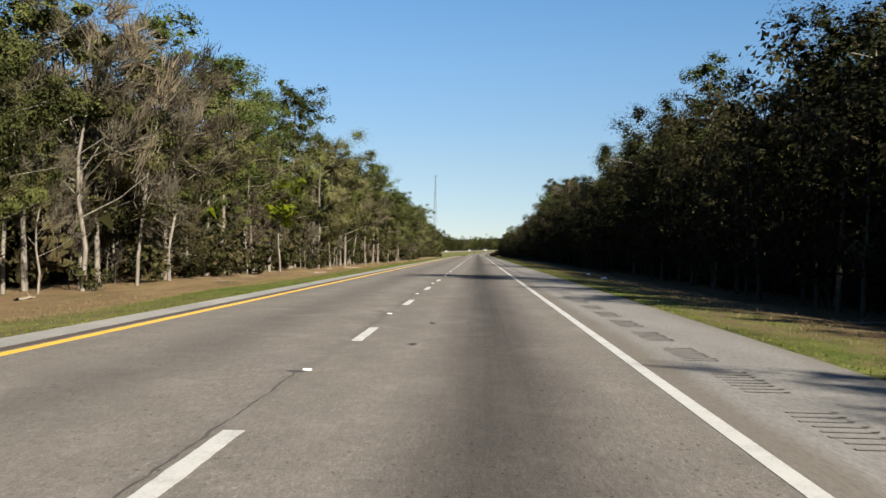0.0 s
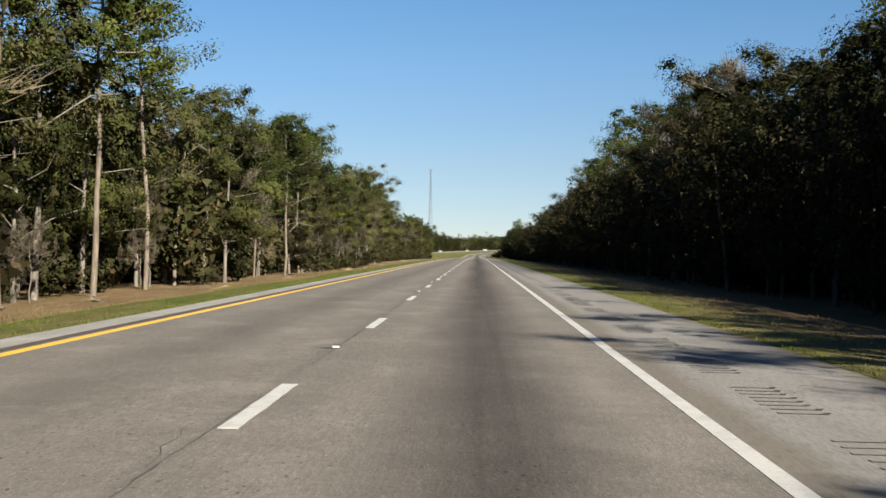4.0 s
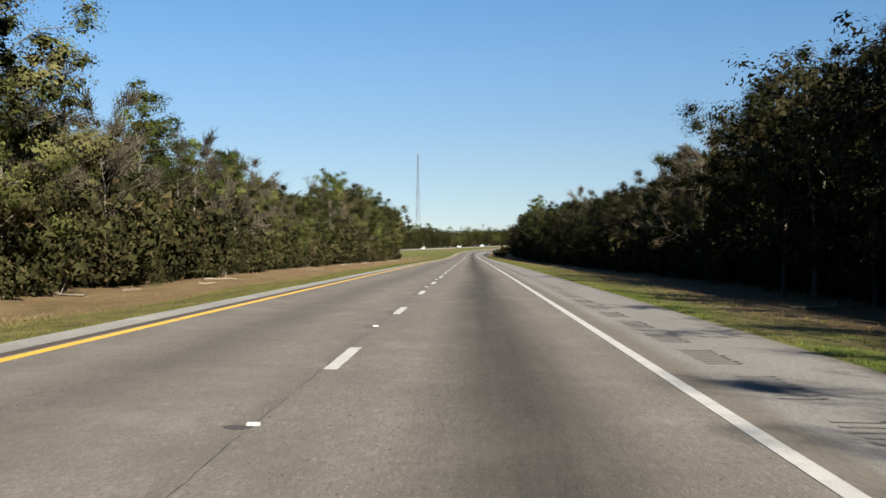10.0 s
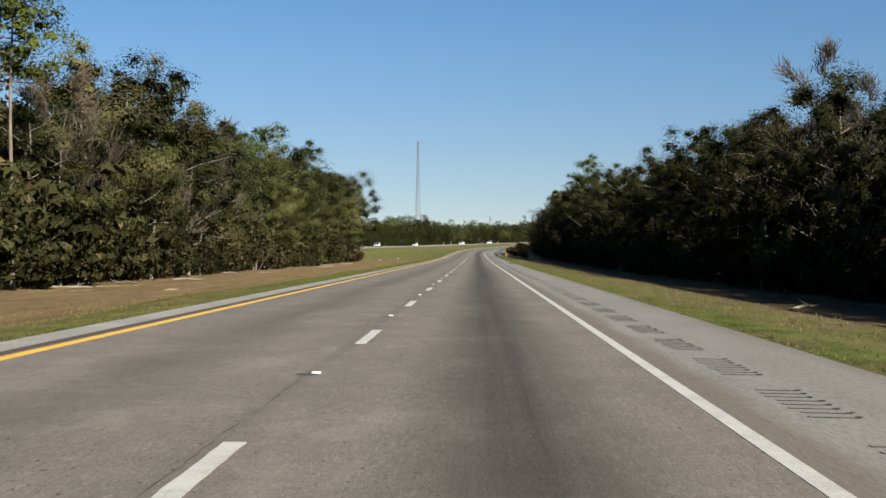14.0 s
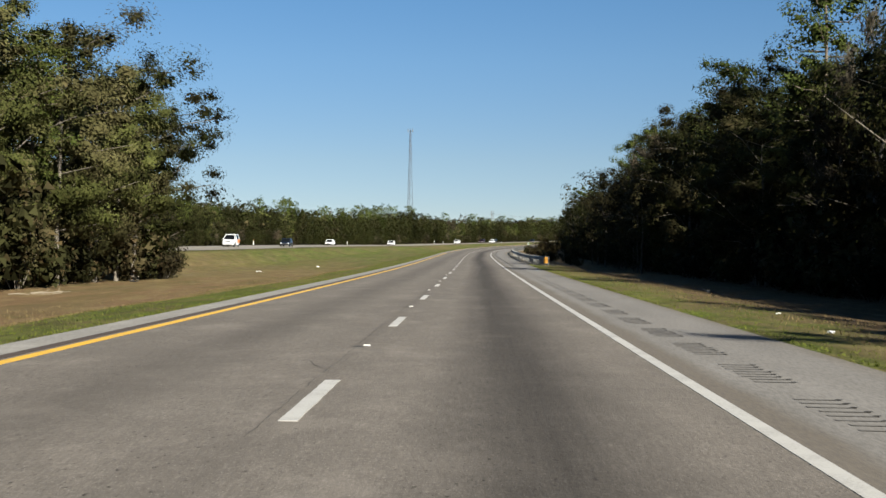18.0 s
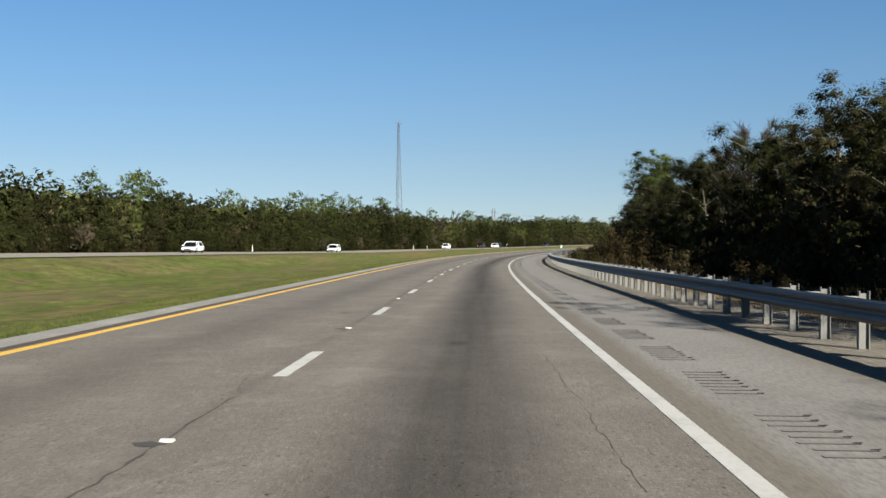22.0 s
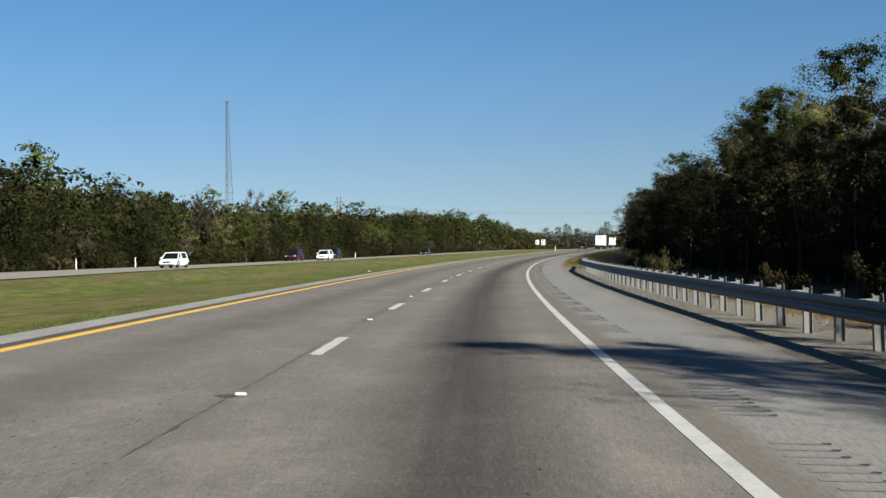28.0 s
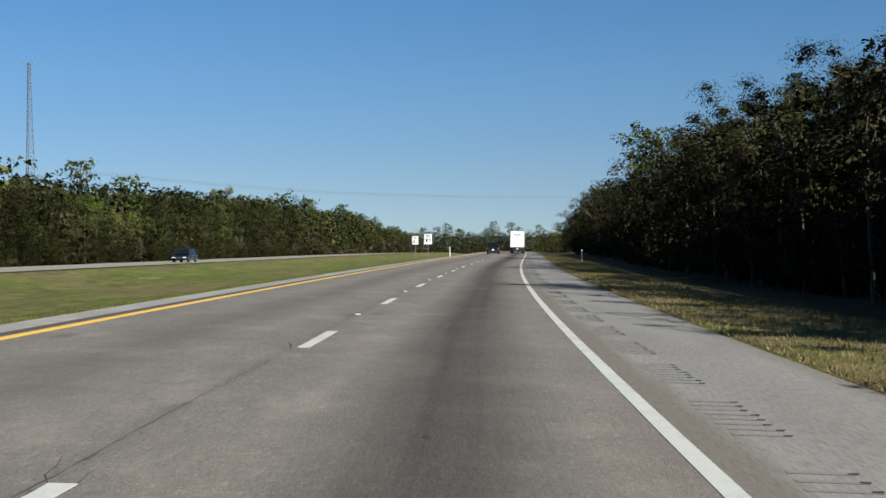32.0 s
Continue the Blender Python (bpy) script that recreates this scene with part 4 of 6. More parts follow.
for s, u, k, v in ((987.5, 25.0, 1.06, 2), (985.5, 24.4, 0.96, 1), (962.0, 23.5, 0.80, 1)):
    plant("pine", s, u, k, v, where="outer wood edge")
plant("oak", 957.0, 22.0, 0.98, 1, where="outer wood edge")
for s, u, k, v in ((574.0, -22.6, 1.22, 2), (580.0, -23.2, 1.16, 0), (586.0, -22.8, 1.08, 4)):
    plant("oak", s, u, k, v, where="median wood edge")
plant("oak", 901.0, 22.6, 0.92, 3, where="outer wood edge")
plant("oak", 912.0, 23.0, 0.90, 0, where="outer wood edge")
plant("oak", 1001.0, 23.5, 1.15, 1, where="outer wood edge")
plant("pine", 1114.0, 23.8, 0.88, 0, where="outer wood edge")
plant("pine", 1170.0, 21.0, 0.94, 1, where="outer wood edge")
plant("pine", 1120.0, 25.0, 0.86, 3, where="outer wood edge")
for s, u, k in ((868, 13.5, 1.1), (876, 14.6, 1.3), (886, 14.0, 0.9), (897, 15.2, 1.2), (908, 14.2, 1.0), (921, 15.0, 1.2), (936, 14.5, 1.1), (951, 15.5, 1.2)):
    plant("rusty", s, u, k, where="shrubs behind the guardrail")
for k in range(56):
    s = 772.0 + k * 5.6 + rng.uniform(-2, 2)
    plant("rusty" if k % 3 else "bush", s, rng.uniform(10.0, 13.5), rng.uniform(0.32, 0.62), where="shrubs behind the guardrail")


SKIN = {"oak": LEAF_OAK, "elm": LEAF_HIGH, "high": LEAF_HIGH, "pine": LEAF_PINE, "leafless": TWIG, "fresh": LEAF_FRESH, "bush": LEAF_SHRUB}


def wood_behind(name, label, rows, thin, front=(), stems=True):
    """The depth of a wood as one mass: thinned crowns and trunks of many trees."""
    leaves, lean = {}, {}
    tv, tf, tn = [], [], 0
    for k, (kind, s, u, size) in enumerate((*front, *rows)):
        cut = 5 if k < len(front) else {"pine": min(thin, 12), "leafless": min(thin, 3), "bush": min(thin, 10)}.get(kind, int(thin * 2.2))
        wv, wf, lv, lf, ln = RAW[kind][int(rng.integers(len(RAW[kind])))]
        a = rng.uniform(0, math.tau)
        c, d = math.cos(a), math.sin(a)
        rot = np.array([[c, -d, 0], [d, c, 0], [0, 0, 1.0]]) * size
        x, y, _ = at(s, u)
        o = np.array([float(x), float(y), float(lay(s, u)) - 0.1])
        q = lv.reshape(-1, 3, 3)[::cut]
        mid = q.mean(1, keepdims=True)
        q = (mid + (q - mid) * math.sqrt(cut) * (1.1 if k < len(front) else 0.92)).reshape(-1, 3) @ rot.T + o
        leaves.setdefault(kind, []).append(q)
        if ln is not None:
            lean.setdefault(kind, []).append(unit(ln.reshape(-1, 3, 3)[::cut].reshape(-1, 3) @ rot.T))
        if kind == "bush" or (not stems and kind != "pine"):
            continue
        keep = wv[:49] @ rot.T + o
        g = wf[(wf < 49).all(1)]
        tv.append(keep)
        tf.append(g + tn)
        tn += len(keep)
    ob = thing(name, label, "woods", kind="stuff")
    for kind, qs in leaves.items():
        v = np.concatenate(qs)
        part("foliage", mesh_of("foliage", v, np.arange(len(v)).reshape(-1, 3), SKIN[kind], np.concatenate(lean[kind]) if kind in lean else None), None, ob)
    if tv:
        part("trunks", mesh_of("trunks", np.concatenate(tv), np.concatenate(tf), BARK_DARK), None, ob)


def rows_of(s0, s1, step, edge, near, deep, mix, high):
    out, s = [], s0
    while s < s1:
        kind = draw(mix)
        h = high if isinstance(high, float) else float(np.interp(s, *high)) * (1.0 if high is FAR_HIGH else 0.9)
        out.append((kind, s, float(edge(s)) + near + deep * rng.uniform(), (rng.uniform(0.8, 1.6) if kind == "bush" else h / TALL[kind] * rng.uniform(*((0.95, 1.14) if high is FAR_HIGH and kind == "pine" else (0.85, 1.06) if high is FAR_HIGH else (0.66, 1.0))))))
        s += step * rng.uniform(0.6, 1.4)
    return out


LOW = (("bush", 1.0),)


FAR_HIGH = ((770, 900, 940, 980, 1030, 1090, 1115, 1145, 1200, 1230, 1265, 1300, 1360, 1470, 1620, 1700, 1840), (10.2, 10.2, 10.4, 10.7, 11.2, 11.6, 13.2, 13.2, 10.9, 12.0, 12.4, 12.4, 13.4, 13.9, 14.2, 12.2, 11.8))


FAR_FRONT = (FAR_HIGH[0], tuple(h * 0.98 for h in FAR_HIGH[1]))   # its front row stands lower and more uneven


def far_edge(s):
    return other_road(s)[0] - 14.0


wood_behind("median_woods", "dense shaded broadleaf and pine wood filling the median",
            rows_of(0, 400, 2.2, wood_left, -3.0, -5.0, MIX_TRUNKS, LEFT_HIGH) + rows_of(400, 720, 2.8, wood_left, -4.0, -5.0, MIX_RIGHT, LEFT_HIGH) + rows_of(0, 718, 2.8, wood_left, -9.0, -6.0, MIX_RIGHT, LEFT_HIGH) + rows_of(400, 720, 3.2, wood_left, -3.0, -6.0, LOW, 1.0) + rows_of(0, 400, 1.6, wood_left, -1.6, -6.0, LOW, 1.0) + rows_of(0, 400, 2.2, wood_left, -4.0, -4.0, MIX_UNDER, 7.5), 9)
# the MIX_LOW front rows are added trees that throw shade on the verge
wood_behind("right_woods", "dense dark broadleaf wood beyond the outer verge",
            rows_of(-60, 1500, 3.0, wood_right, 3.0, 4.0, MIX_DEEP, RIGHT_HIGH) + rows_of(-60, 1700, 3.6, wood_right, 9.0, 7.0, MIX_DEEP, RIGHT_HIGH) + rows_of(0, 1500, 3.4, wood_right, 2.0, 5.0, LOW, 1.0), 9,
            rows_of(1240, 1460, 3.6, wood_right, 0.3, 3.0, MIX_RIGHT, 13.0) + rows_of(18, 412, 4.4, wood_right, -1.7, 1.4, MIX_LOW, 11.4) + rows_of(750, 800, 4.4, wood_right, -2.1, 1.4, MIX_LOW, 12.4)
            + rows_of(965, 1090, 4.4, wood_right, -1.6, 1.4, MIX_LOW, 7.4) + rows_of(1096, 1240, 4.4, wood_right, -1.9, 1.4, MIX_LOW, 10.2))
wood_behind("far_woods", "long olive-green wood behind the opposing carriageway",
            rows_of(560, 2000, 4.4, far_edge, -5, -5, MIX_FAR, FAR_HIGH) + rows_of(600, 2100, 5.5, far_edge, -11, -9, MIX_FAR, FAR_HIGH) + rows_of(560, 2000, 2.8, far_edge, -1, -5, LOW, 1.0)
            + rows_of(1500, 2000, 6.0, lambda s: 22.0, 0, 18, MIX_FAR, 12.0), 24,
            rows_of(770, 1420, 4.0, far_edge, 0, -4.5, MIX_FAR, FAR_FRONT) + rows_of(770, 1420, 3.0, far_edge, 0.5, -1.5, MIX_DEEP, 4.6), False)
wood_behind("undergrowth", "tangled low olive-green undergrowth along the wood edges",
            rows_of(10, 400, 6.0, wood_left, 0.2, -4.2, LOW, 1.0) + rows_of(400, 724, 1.4, wood_left, 0.6, -2.6, LOW, 1.0) + rows_of(10, 1300, 2.6, wood_right, -0.2, 2.2, LOW, 1.0), 5)


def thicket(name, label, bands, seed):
    """Coarse sprays added deep inside a wood to block sun and sky: (s0, s1, edge, near, far, height, sprays a metre,
    size).
    """
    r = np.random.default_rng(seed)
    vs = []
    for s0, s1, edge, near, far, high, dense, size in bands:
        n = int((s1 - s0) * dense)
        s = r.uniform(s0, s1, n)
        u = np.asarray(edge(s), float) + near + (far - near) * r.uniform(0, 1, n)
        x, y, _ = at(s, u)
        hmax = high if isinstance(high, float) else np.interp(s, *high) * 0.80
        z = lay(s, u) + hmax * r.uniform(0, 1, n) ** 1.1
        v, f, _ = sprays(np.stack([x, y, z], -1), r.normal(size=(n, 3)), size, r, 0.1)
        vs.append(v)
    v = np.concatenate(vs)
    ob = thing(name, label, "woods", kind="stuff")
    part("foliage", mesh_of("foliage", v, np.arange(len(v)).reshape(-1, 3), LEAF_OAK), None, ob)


# big filler sprays, hidden by the edge trees, keep light out of the woods
thicket("thicket", "coarse filler foliage added in the depth of the woods to block light", (
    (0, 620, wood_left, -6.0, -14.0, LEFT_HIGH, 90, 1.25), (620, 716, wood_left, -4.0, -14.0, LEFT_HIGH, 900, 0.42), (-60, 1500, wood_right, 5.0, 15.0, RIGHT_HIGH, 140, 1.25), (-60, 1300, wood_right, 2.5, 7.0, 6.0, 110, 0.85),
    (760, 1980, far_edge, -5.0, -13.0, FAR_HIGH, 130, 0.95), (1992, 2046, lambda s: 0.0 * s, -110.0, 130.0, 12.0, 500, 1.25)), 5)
# the belt of trees that closes the view where the road bends away
_belt = [(draw((("oak", 0.75), ("pine", 0.25))), 1985.0 + rng.uniform(0, 60), float(u), rng.uniform(0.95, 1.35)) for u in np.arange(-110, 130, 1.7)]
_belt += [("bush", 1984.0 + rng.uniform(0, 12), float(u), rng.uniform(1.0, 2.0)) for u in np.arange(-110, 130, 2.0)]
wood_behind("distant_woods", "distant low belt of trees across the end of the road", _belt, 9)


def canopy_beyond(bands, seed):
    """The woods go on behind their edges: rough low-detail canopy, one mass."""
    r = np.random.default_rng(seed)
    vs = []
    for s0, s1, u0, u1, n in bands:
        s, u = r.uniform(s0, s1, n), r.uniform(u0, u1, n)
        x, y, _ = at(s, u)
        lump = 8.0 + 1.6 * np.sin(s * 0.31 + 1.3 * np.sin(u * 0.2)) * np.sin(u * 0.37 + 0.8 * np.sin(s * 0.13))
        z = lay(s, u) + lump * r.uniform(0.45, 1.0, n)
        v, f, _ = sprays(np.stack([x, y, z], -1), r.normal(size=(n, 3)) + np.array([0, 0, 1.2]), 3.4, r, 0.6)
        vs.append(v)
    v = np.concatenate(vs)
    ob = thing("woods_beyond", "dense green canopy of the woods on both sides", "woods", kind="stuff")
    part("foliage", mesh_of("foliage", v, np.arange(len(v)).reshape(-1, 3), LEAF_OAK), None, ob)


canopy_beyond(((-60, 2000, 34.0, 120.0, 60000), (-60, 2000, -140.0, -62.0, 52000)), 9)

# ---- things on and beside the road ----
DASH = 12.192


# painted dashes, one part each, under the carriageway
_bm = bmesh.new()
_r = random.Random(5)
_ys = np.linspace(-3.058, 0, 14)
_low = [(-0.076 + _r.uniform(-0.006, 0.004), y) for y in _ys]
_high = [(0.076 + _r.uniform(-0.004, 0.006), y) for y in _ys]
_va = [_bm.verts.new((x, y, 0.007)) for x, y in _low]
_vb = [_bm.verts.new((x, y, 0.007)) for x, y in _high]
for _a, _b, _c, _d in zip(_va, _vb, _vb[1:], _va[1:]):
    _bm.faces.new((_a, _b, _c, _d))
_out = bmesh.ops.extrude_face_region(_bm, geom=_bm.faces[:])
for _v in _out["geom"]:
    if isinstance(_v, bmesh.types.BMVert):
        _v.co.z = -0.004
bmesh.ops.recalc_face_normals(_bm, faces=_bm.faces)
_dash_mesh = bpy.data.meshes.new("lane_dash")
_bm.to_mesh(_dash_mesh)
_bm.free()
_dash_mesh.materials.append(WHITE_LINE)
for k in range(-4, 160):
    ob = part("lane_dash", _dash_mesh, None, road)
    ob.matrix_basis = on_road(k * DASH, 0.0)

# cracks along the joint between the lanes, and a few across the lanes
def crack(s0, s1, u0, wander, width, seed, drift=0.0):
    r = np.random.default_rng(seed)
    n = max(4, int((s1 - s0) / 0.22))
    ss = np.linspace(s0, s1, n)
    uu = u0 + np.cumsum(r.normal(0, wander, n)) * 0.35 + r.normal(0, wander * 0.9, n) + drift * np.linspace(0, 1, n)
    ww = width * r.uniform(0.1, 1.5, n) * np.where(r.uniform(0, 1, n) < 0.06, 2.2, 1.0)
    ww[0] = ww[-1] = 0.002
    rows = np.stack([uu - ww, uu + ww], 1)
    S = np.repeat(ss[:, None], 2, 1)
    X, Y, _ = at(S, rows)
    Z = bank(S, rows) + 0.003
    i = np.arange(n * 2).reshape(n, 2)
    faces = np.stack([i[:-1, 0], i[:-1, 1], i[1:, 1], i[1:, 0]], -1)
    me = mesh_of("crack", np.stack([X, Y, Z], -1).reshape(-1, 3), faces, CRACK)
    part("crack", me, None, road)


_r = random.Random(11)
s = -10.0
while s < 1230:
    n = _r.uniform(5, 26)
    crack(s, s + n, _r.uniform(-0.20, -0.08), 0.010, _r.uniform(0.004, 0.011), int(s * 10) + 900)
    s += n + _r.uniform(0, 9)
for k in range(26):
    s = _r.uniform(0, 1200)
    crack(s, s + _r.uniform(3, 14), _r.choice((0.75, 1.0, 3.0, 3.2, -3.4, -1.2)) + _r.uniform(-0.15, 0.15), 0.014, _r.uniform(0.0012, 0.0028), 3000 + k, _r.uniform(-0.1, 0.1))

# short ragged branches beside the joint
for k in range(110):
    s = _r.uniform(0, 1230)
    crack(s, s + _r.uniform(0.8, 2.6), _r.uniform(-0.28, -0.05), 0.03, _r.uniform(0.003, 0.010), 5000 + k, _r.choice((-1, 1)) * _r.uniform(0.1, 0.35))

# raised markers in the gaps between dashes, each beside a dark worn spot
def road_marker(m):
    ob = thing("road_marker", "small white raised road marker with worn dark tar", "road marker", m, "road markers")
    bm = bmesh.new()
    loft(bm, [[(-0.05, -0.05, 0.0), (0.05, -0.05, 0.0), (0.05, 0.05, 0.0), (-0.05, 0.05, 0.0)], [(-0.045, -0.022, 0.02), (0.045, -0.022, 0.02), (0.045, 0.022, 0.02), (-0.045, 0.022, 0.02)]])
    part("body", bm, MARKER_BODY, ob)
    bm = bmesh.new()
    box(bm, -0.042, 0.042, -0.049, -0.030, 0.004, 0.016)
    part("reflector", bm, MARKER_LENS, ob, "clear reflector face")
    bm = bmesh.new()
    n = 11
    ring = [(0.12 * math.cos(a * math.tau / n) * (1 + 0.3 * math.sin(3 * a)) - 0.09, 0.10 * math.sin(a * math.tau / n) * (1 + 0.4 * math.sin(5 * a)) - 0.13, 0.003) for a in range(n)]
    bm.faces.new([bm.verts.new(p) for p in ring])
    part("tar_spot", bm, CRACK, ob, "dark worn tar")
    return ob


_first = None
for k in range(-1, 104):
    m = on_road(k * DASH + 4.6 + (k * 37 % 7) * 0.05, -0.10 + (k * 53 % 5) * 0.01)
    if k % 9 == 4:
        continue
    if _first is None:
        _first = road_marker(m)
    else:
        copy_thing(_first, m)

# ground-in rumble strips on the shoulder: seven cut bars a set
RUMBLE = 3.535


def rumble_out(k):
    return float(np.interp(k * RUMBLE, (0, 700, 950), (0.27, 0.27, 0.0)))


_bm = bmesh.new()
for k in range(8):
    y = k * 0.285
    wob = 0.02 * math.sin(k * 2.1)
    low, high = [], []
    for i in range(7):
        q = -1 + 2 * i / 6
        low.append(_bm.verts.new((4.13 + wob, y + 0.046 * q, 0.0058 + 0.001 * q * q)))
        high.append(_bm.verts.new((4.56 + wob, y + 0.046 * q, 0.0006 + 0.001 * q * q)))
    for i in range(6):
        _bm.faces.new((low[i], high[i], high[i + 1], low[i + 1]))
    # dark lip paints the shade at the groove's outer end
    lip = [_bm.verts.new(p) for p in ((4.50 + wob, y - 0.012, 0.0046), (4.57 + wob, y - 0.03, 0.0046), (4.585 + wob, y + 0.03, 0.0046), (4.52 + wob, y + 0.022, 0.0046))]
    _bm.faces.new(lip).material_index = 1
_rumble = bpy.data.meshes.new("rumble_bar")
_bm.to_mesh(_rumble)
_bm.free()
_rumble.materials.append(CRACK_BAR)
_rumble.materials.append(TAR_AND_GROOVE)
for k in range(300):
    ob = part("rumble_bar", _rumble, None, shoulder)
    ob.matrix_basis = on_road(-0.3 + k * RUMBLE, rumble_out(k), -0.014)
_v = np.array([v.co[:] for v in _rumble.vertices])
_f = np.array([p.vertices[:] for p in _rumble.polygons])
_slot = np.array([p.material_index for p in _rumble.polygons] * 70)
_vs, _fs = [], []
for k in range(300, 370):
    m = np.array(on_road(-0.3 + k * RUMBLE, rumble_out(k), -0.014))
    _fs.append(_f + len(_v) * (k - 300))
    _vs.append(_v @ m[:3, :3].T + m[:3, 3])
_rest = mesh_of("rumble_bar", np.concatenate(_vs), np.concatenate(_fs), CRACK_BAR)
_rest.materials.append(TAR_AND_GROOVE)
_rest.polygons.foreach_set("material_index", _slot.astype(np.int32))
tagged(part("rumble_bar", _rest, None, shoulder), kind="stuff")

# ---- guardrail ----
def w_profile():
    """Side section of the beam: depth towards the road, height."""
    return ((0.0, 0.0), (0.03, 0.012), (0.075, 0.05), (0.08, 0.085), (0.03, 0.128), (0.0, 0.155), (0.03, 0.182), (0.08, 0.225), (0.075, 0.26), (0.03, 0.298), (0.0, 0.31))


RAIL_S0, RAIL_S1 = 743.6, 1090.4


def rail_u(s):
    return np.interp(s, (743.6, 756, 770, 860, 905, 1000, 1075, 1091), (7.95, 7.45, 7.2, 7.6, 7.75, 7.6, 7.45, 8.0))


guardrail = thing("guardrail", "weathered galvanised steel guardrail on steel posts along the shoulder", "guardrail")
_prof = np.array(w_profile())
_span = 3.81
k = 0
s = RAIL_S0
while s < RAIL_S1 - 0.5:
    ss = np.linspace(s - 0.12, s + _span + 0.12, 5)
    out = []
    for j, q in enumerate(ss):
        u = rail_u(q) - 0.28
        proud = 0.006 if k % 2 else 0.0
        uu = u - _prof[:, 0] - proud
        zz = 0.40 + _prof[:, 1] + lay(q, 7.4) + 0.03
        x, y, _ = at(np.full(len(uu), q), uu)
        out.append(np.stack([x, y, zz], -1))
    out = np.array(out)
    n, m = out.shape[:2]
    back = out.copy()
    x, y, a = line(ss)
    back[:, :, 0] += (np.cos(a) * 0.005)[:, None]
    back[:, :, 1] -= (np.sin(a) * 0.005)[:, None]
    v = np.concatenate([out.reshape(-1, 3), back.reshape(-1, 3)])
    i = np.arange(n * m).reshape(n, m)
    f = np.stack([i[:-1, :-1], i[:-1, 1:], i[1:, 1:], i[1:, :-1]], -1).reshape(-1, 4)
    rim = []
    for e in (0, m - 1):
        rim.append(np.stack([i[:-1, e], i[1:, e], i[1:, e] + n * m, i[:-1, e] + n * m], -1))
    faces = np.concatenate([f, f[:, ::-1] + n * m, *rim])
    me = mesh_of("beam", v, faces, STEEL)
    part("beam", me, None, guardrail)
    s += _span
    k += 1

# posts with blocks
_bm = boxes((0.0, 0.012, -0.05, 0.05, -0.4, 0.77), (0.138, 0.15, -0.05, 0.05, -0.4, 0.77), (0.012, 0.138, -0.005, 0.005, -0.4, 0.738))
_post = bpy.data.meshes.new("post")
_bm.to_mesh(_post)
_bm.free()
_post.materials.append(POST_STEEL)
_bm = boxes((-0.27, 0.0, -0.05, 0.05, 0.44, 0.70), bevel=0.01)
_block = bpy.data.meshes.new("block")
_bm.to_mesh(_block)
_bm.free()
_block.materials.append(POST_STEEL)
s = RAIL_S0 + 0.4
while s < RAIL_S1:
    x, y, a = line(s)
    u = float(rail_u(s))
    px, py, _ = at(s, u)
    m = pose(px, py, float(lay(s, 7.4)) + 0.03, _r.uniform(-1, 1), _r.uniform(-1, 1), -math.degrees(a))
    po = part("post", _post, None, guardrail)
    po.matrix_basis = m
    bl = part("block", _block, None, po)
    s += 1.905
# amber nose sheet on the near end, dark steel end box on the far end
_m = on_road(RAIL_S0 - 0.25, float(rail_u(RAIL_S0)) - 0.22)
bm = bmesh.new()
_inner, _outer = [], []
for q in np.linspace(math.pi, math.tau, 11):
    for ring_pts, r in ((_inner, 0.175), (_outer, 0.19)):
        ring_pts.append([bm.verts.new((r * math.cos(q), r * 1.2 * math.sin(q), z)) for z in (0.13, 0.16, 0.66, 0.69)])
for a, b in zip(range(10), range(1, 11)):
    for k in range(3):
        bm.faces.new((_outer[a][k], _outer[b][k], _outer[b][k + 1], _outer[a][k + 1]))
        bm.faces.new((_inner[a][k + 1], _inner[b][k + 1], _inner[b][k], _inner[a][k]))
    for k in (0, 3):
        bm.faces.new((_outer[a][k], _inner[a][k], _inner[b][k], _outer[b][k]))
bmesh.ops.recalc_face_normals(bm, faces=bm.faces)
ob = part("end_piece", bm, ORANGE_END, guardrail, "rounded amber nose sheet")
ob.matrix_basis = _m
bm = boxes((-0.16, 0.14, -0.05, 0.55, 0.36, 0.73), (-0.20, 0.18, 0.55, 0.60, 0.32, 0.77), bevel=0.025)
ob = part("end_piece", bm, DARK_METAL, guardrail, "dark steel end box")
_s = RAIL_S1 + 0.9
ob.matrix_basis = on_road(_s, float(rail_u(RAIL_S1)) - 0.28, float(lay(_s, 7.4)) + 0.03 - float(bank(_s, float(rail_u(RAIL_S1)) - 0.28)))

# ---- vehicles ----
def wheel(parent, x, y, r=0.35, w=0.22, hub=CHROME):
    """A tyre with its rim, axle along x."""
    side = 1 if x > 0 else -1
    bm = bmesh.new()
    prof = ((0.58, 0.5), (0.92, 0.5), (1.0, 0.36), (1.0, -0.36), (0.92, -0.5), (0.58, -0.5))
    n = 18
    rings = [[bm.verts.new((x + k[1] * w, y + k[0] * r * math.cos(a * math.tau / n), r + k[0] * r * math.sin(a * math.tau / n))) for k in prof] for a in range(n)]
    for a in range(n):
        p, q = rings[a], rings[(a + 1) % n]
        for i in range(6):
            bm.faces.new((p[i], q[i], q[(i + 1) % 6], p[(i + 1) % 6]))
    bmesh.ops.recalc_face_normals(bm, faces=bm.faces)
    tyre = part("tyre", bm, RUBBER, parent)
    bm = bmesh.new()
    rod(bm, (x - side * 0.1 * w, y, r), (x + side * 0.38 * w, y, r), 0.60 * r, 0.55 * r, 14)
    for k in range(5):
        a = k * math.tau / 5
        rod(bm, (x + side * 0.42 * w, y, r), (x + side * 0.42 * w, y + 0.5 * r * math.cos(a), r + 0.5 * r * math.sin(a)), 0.09 * r, 0.07 * r, 5)
    part("rim", bm, hub, tyre)


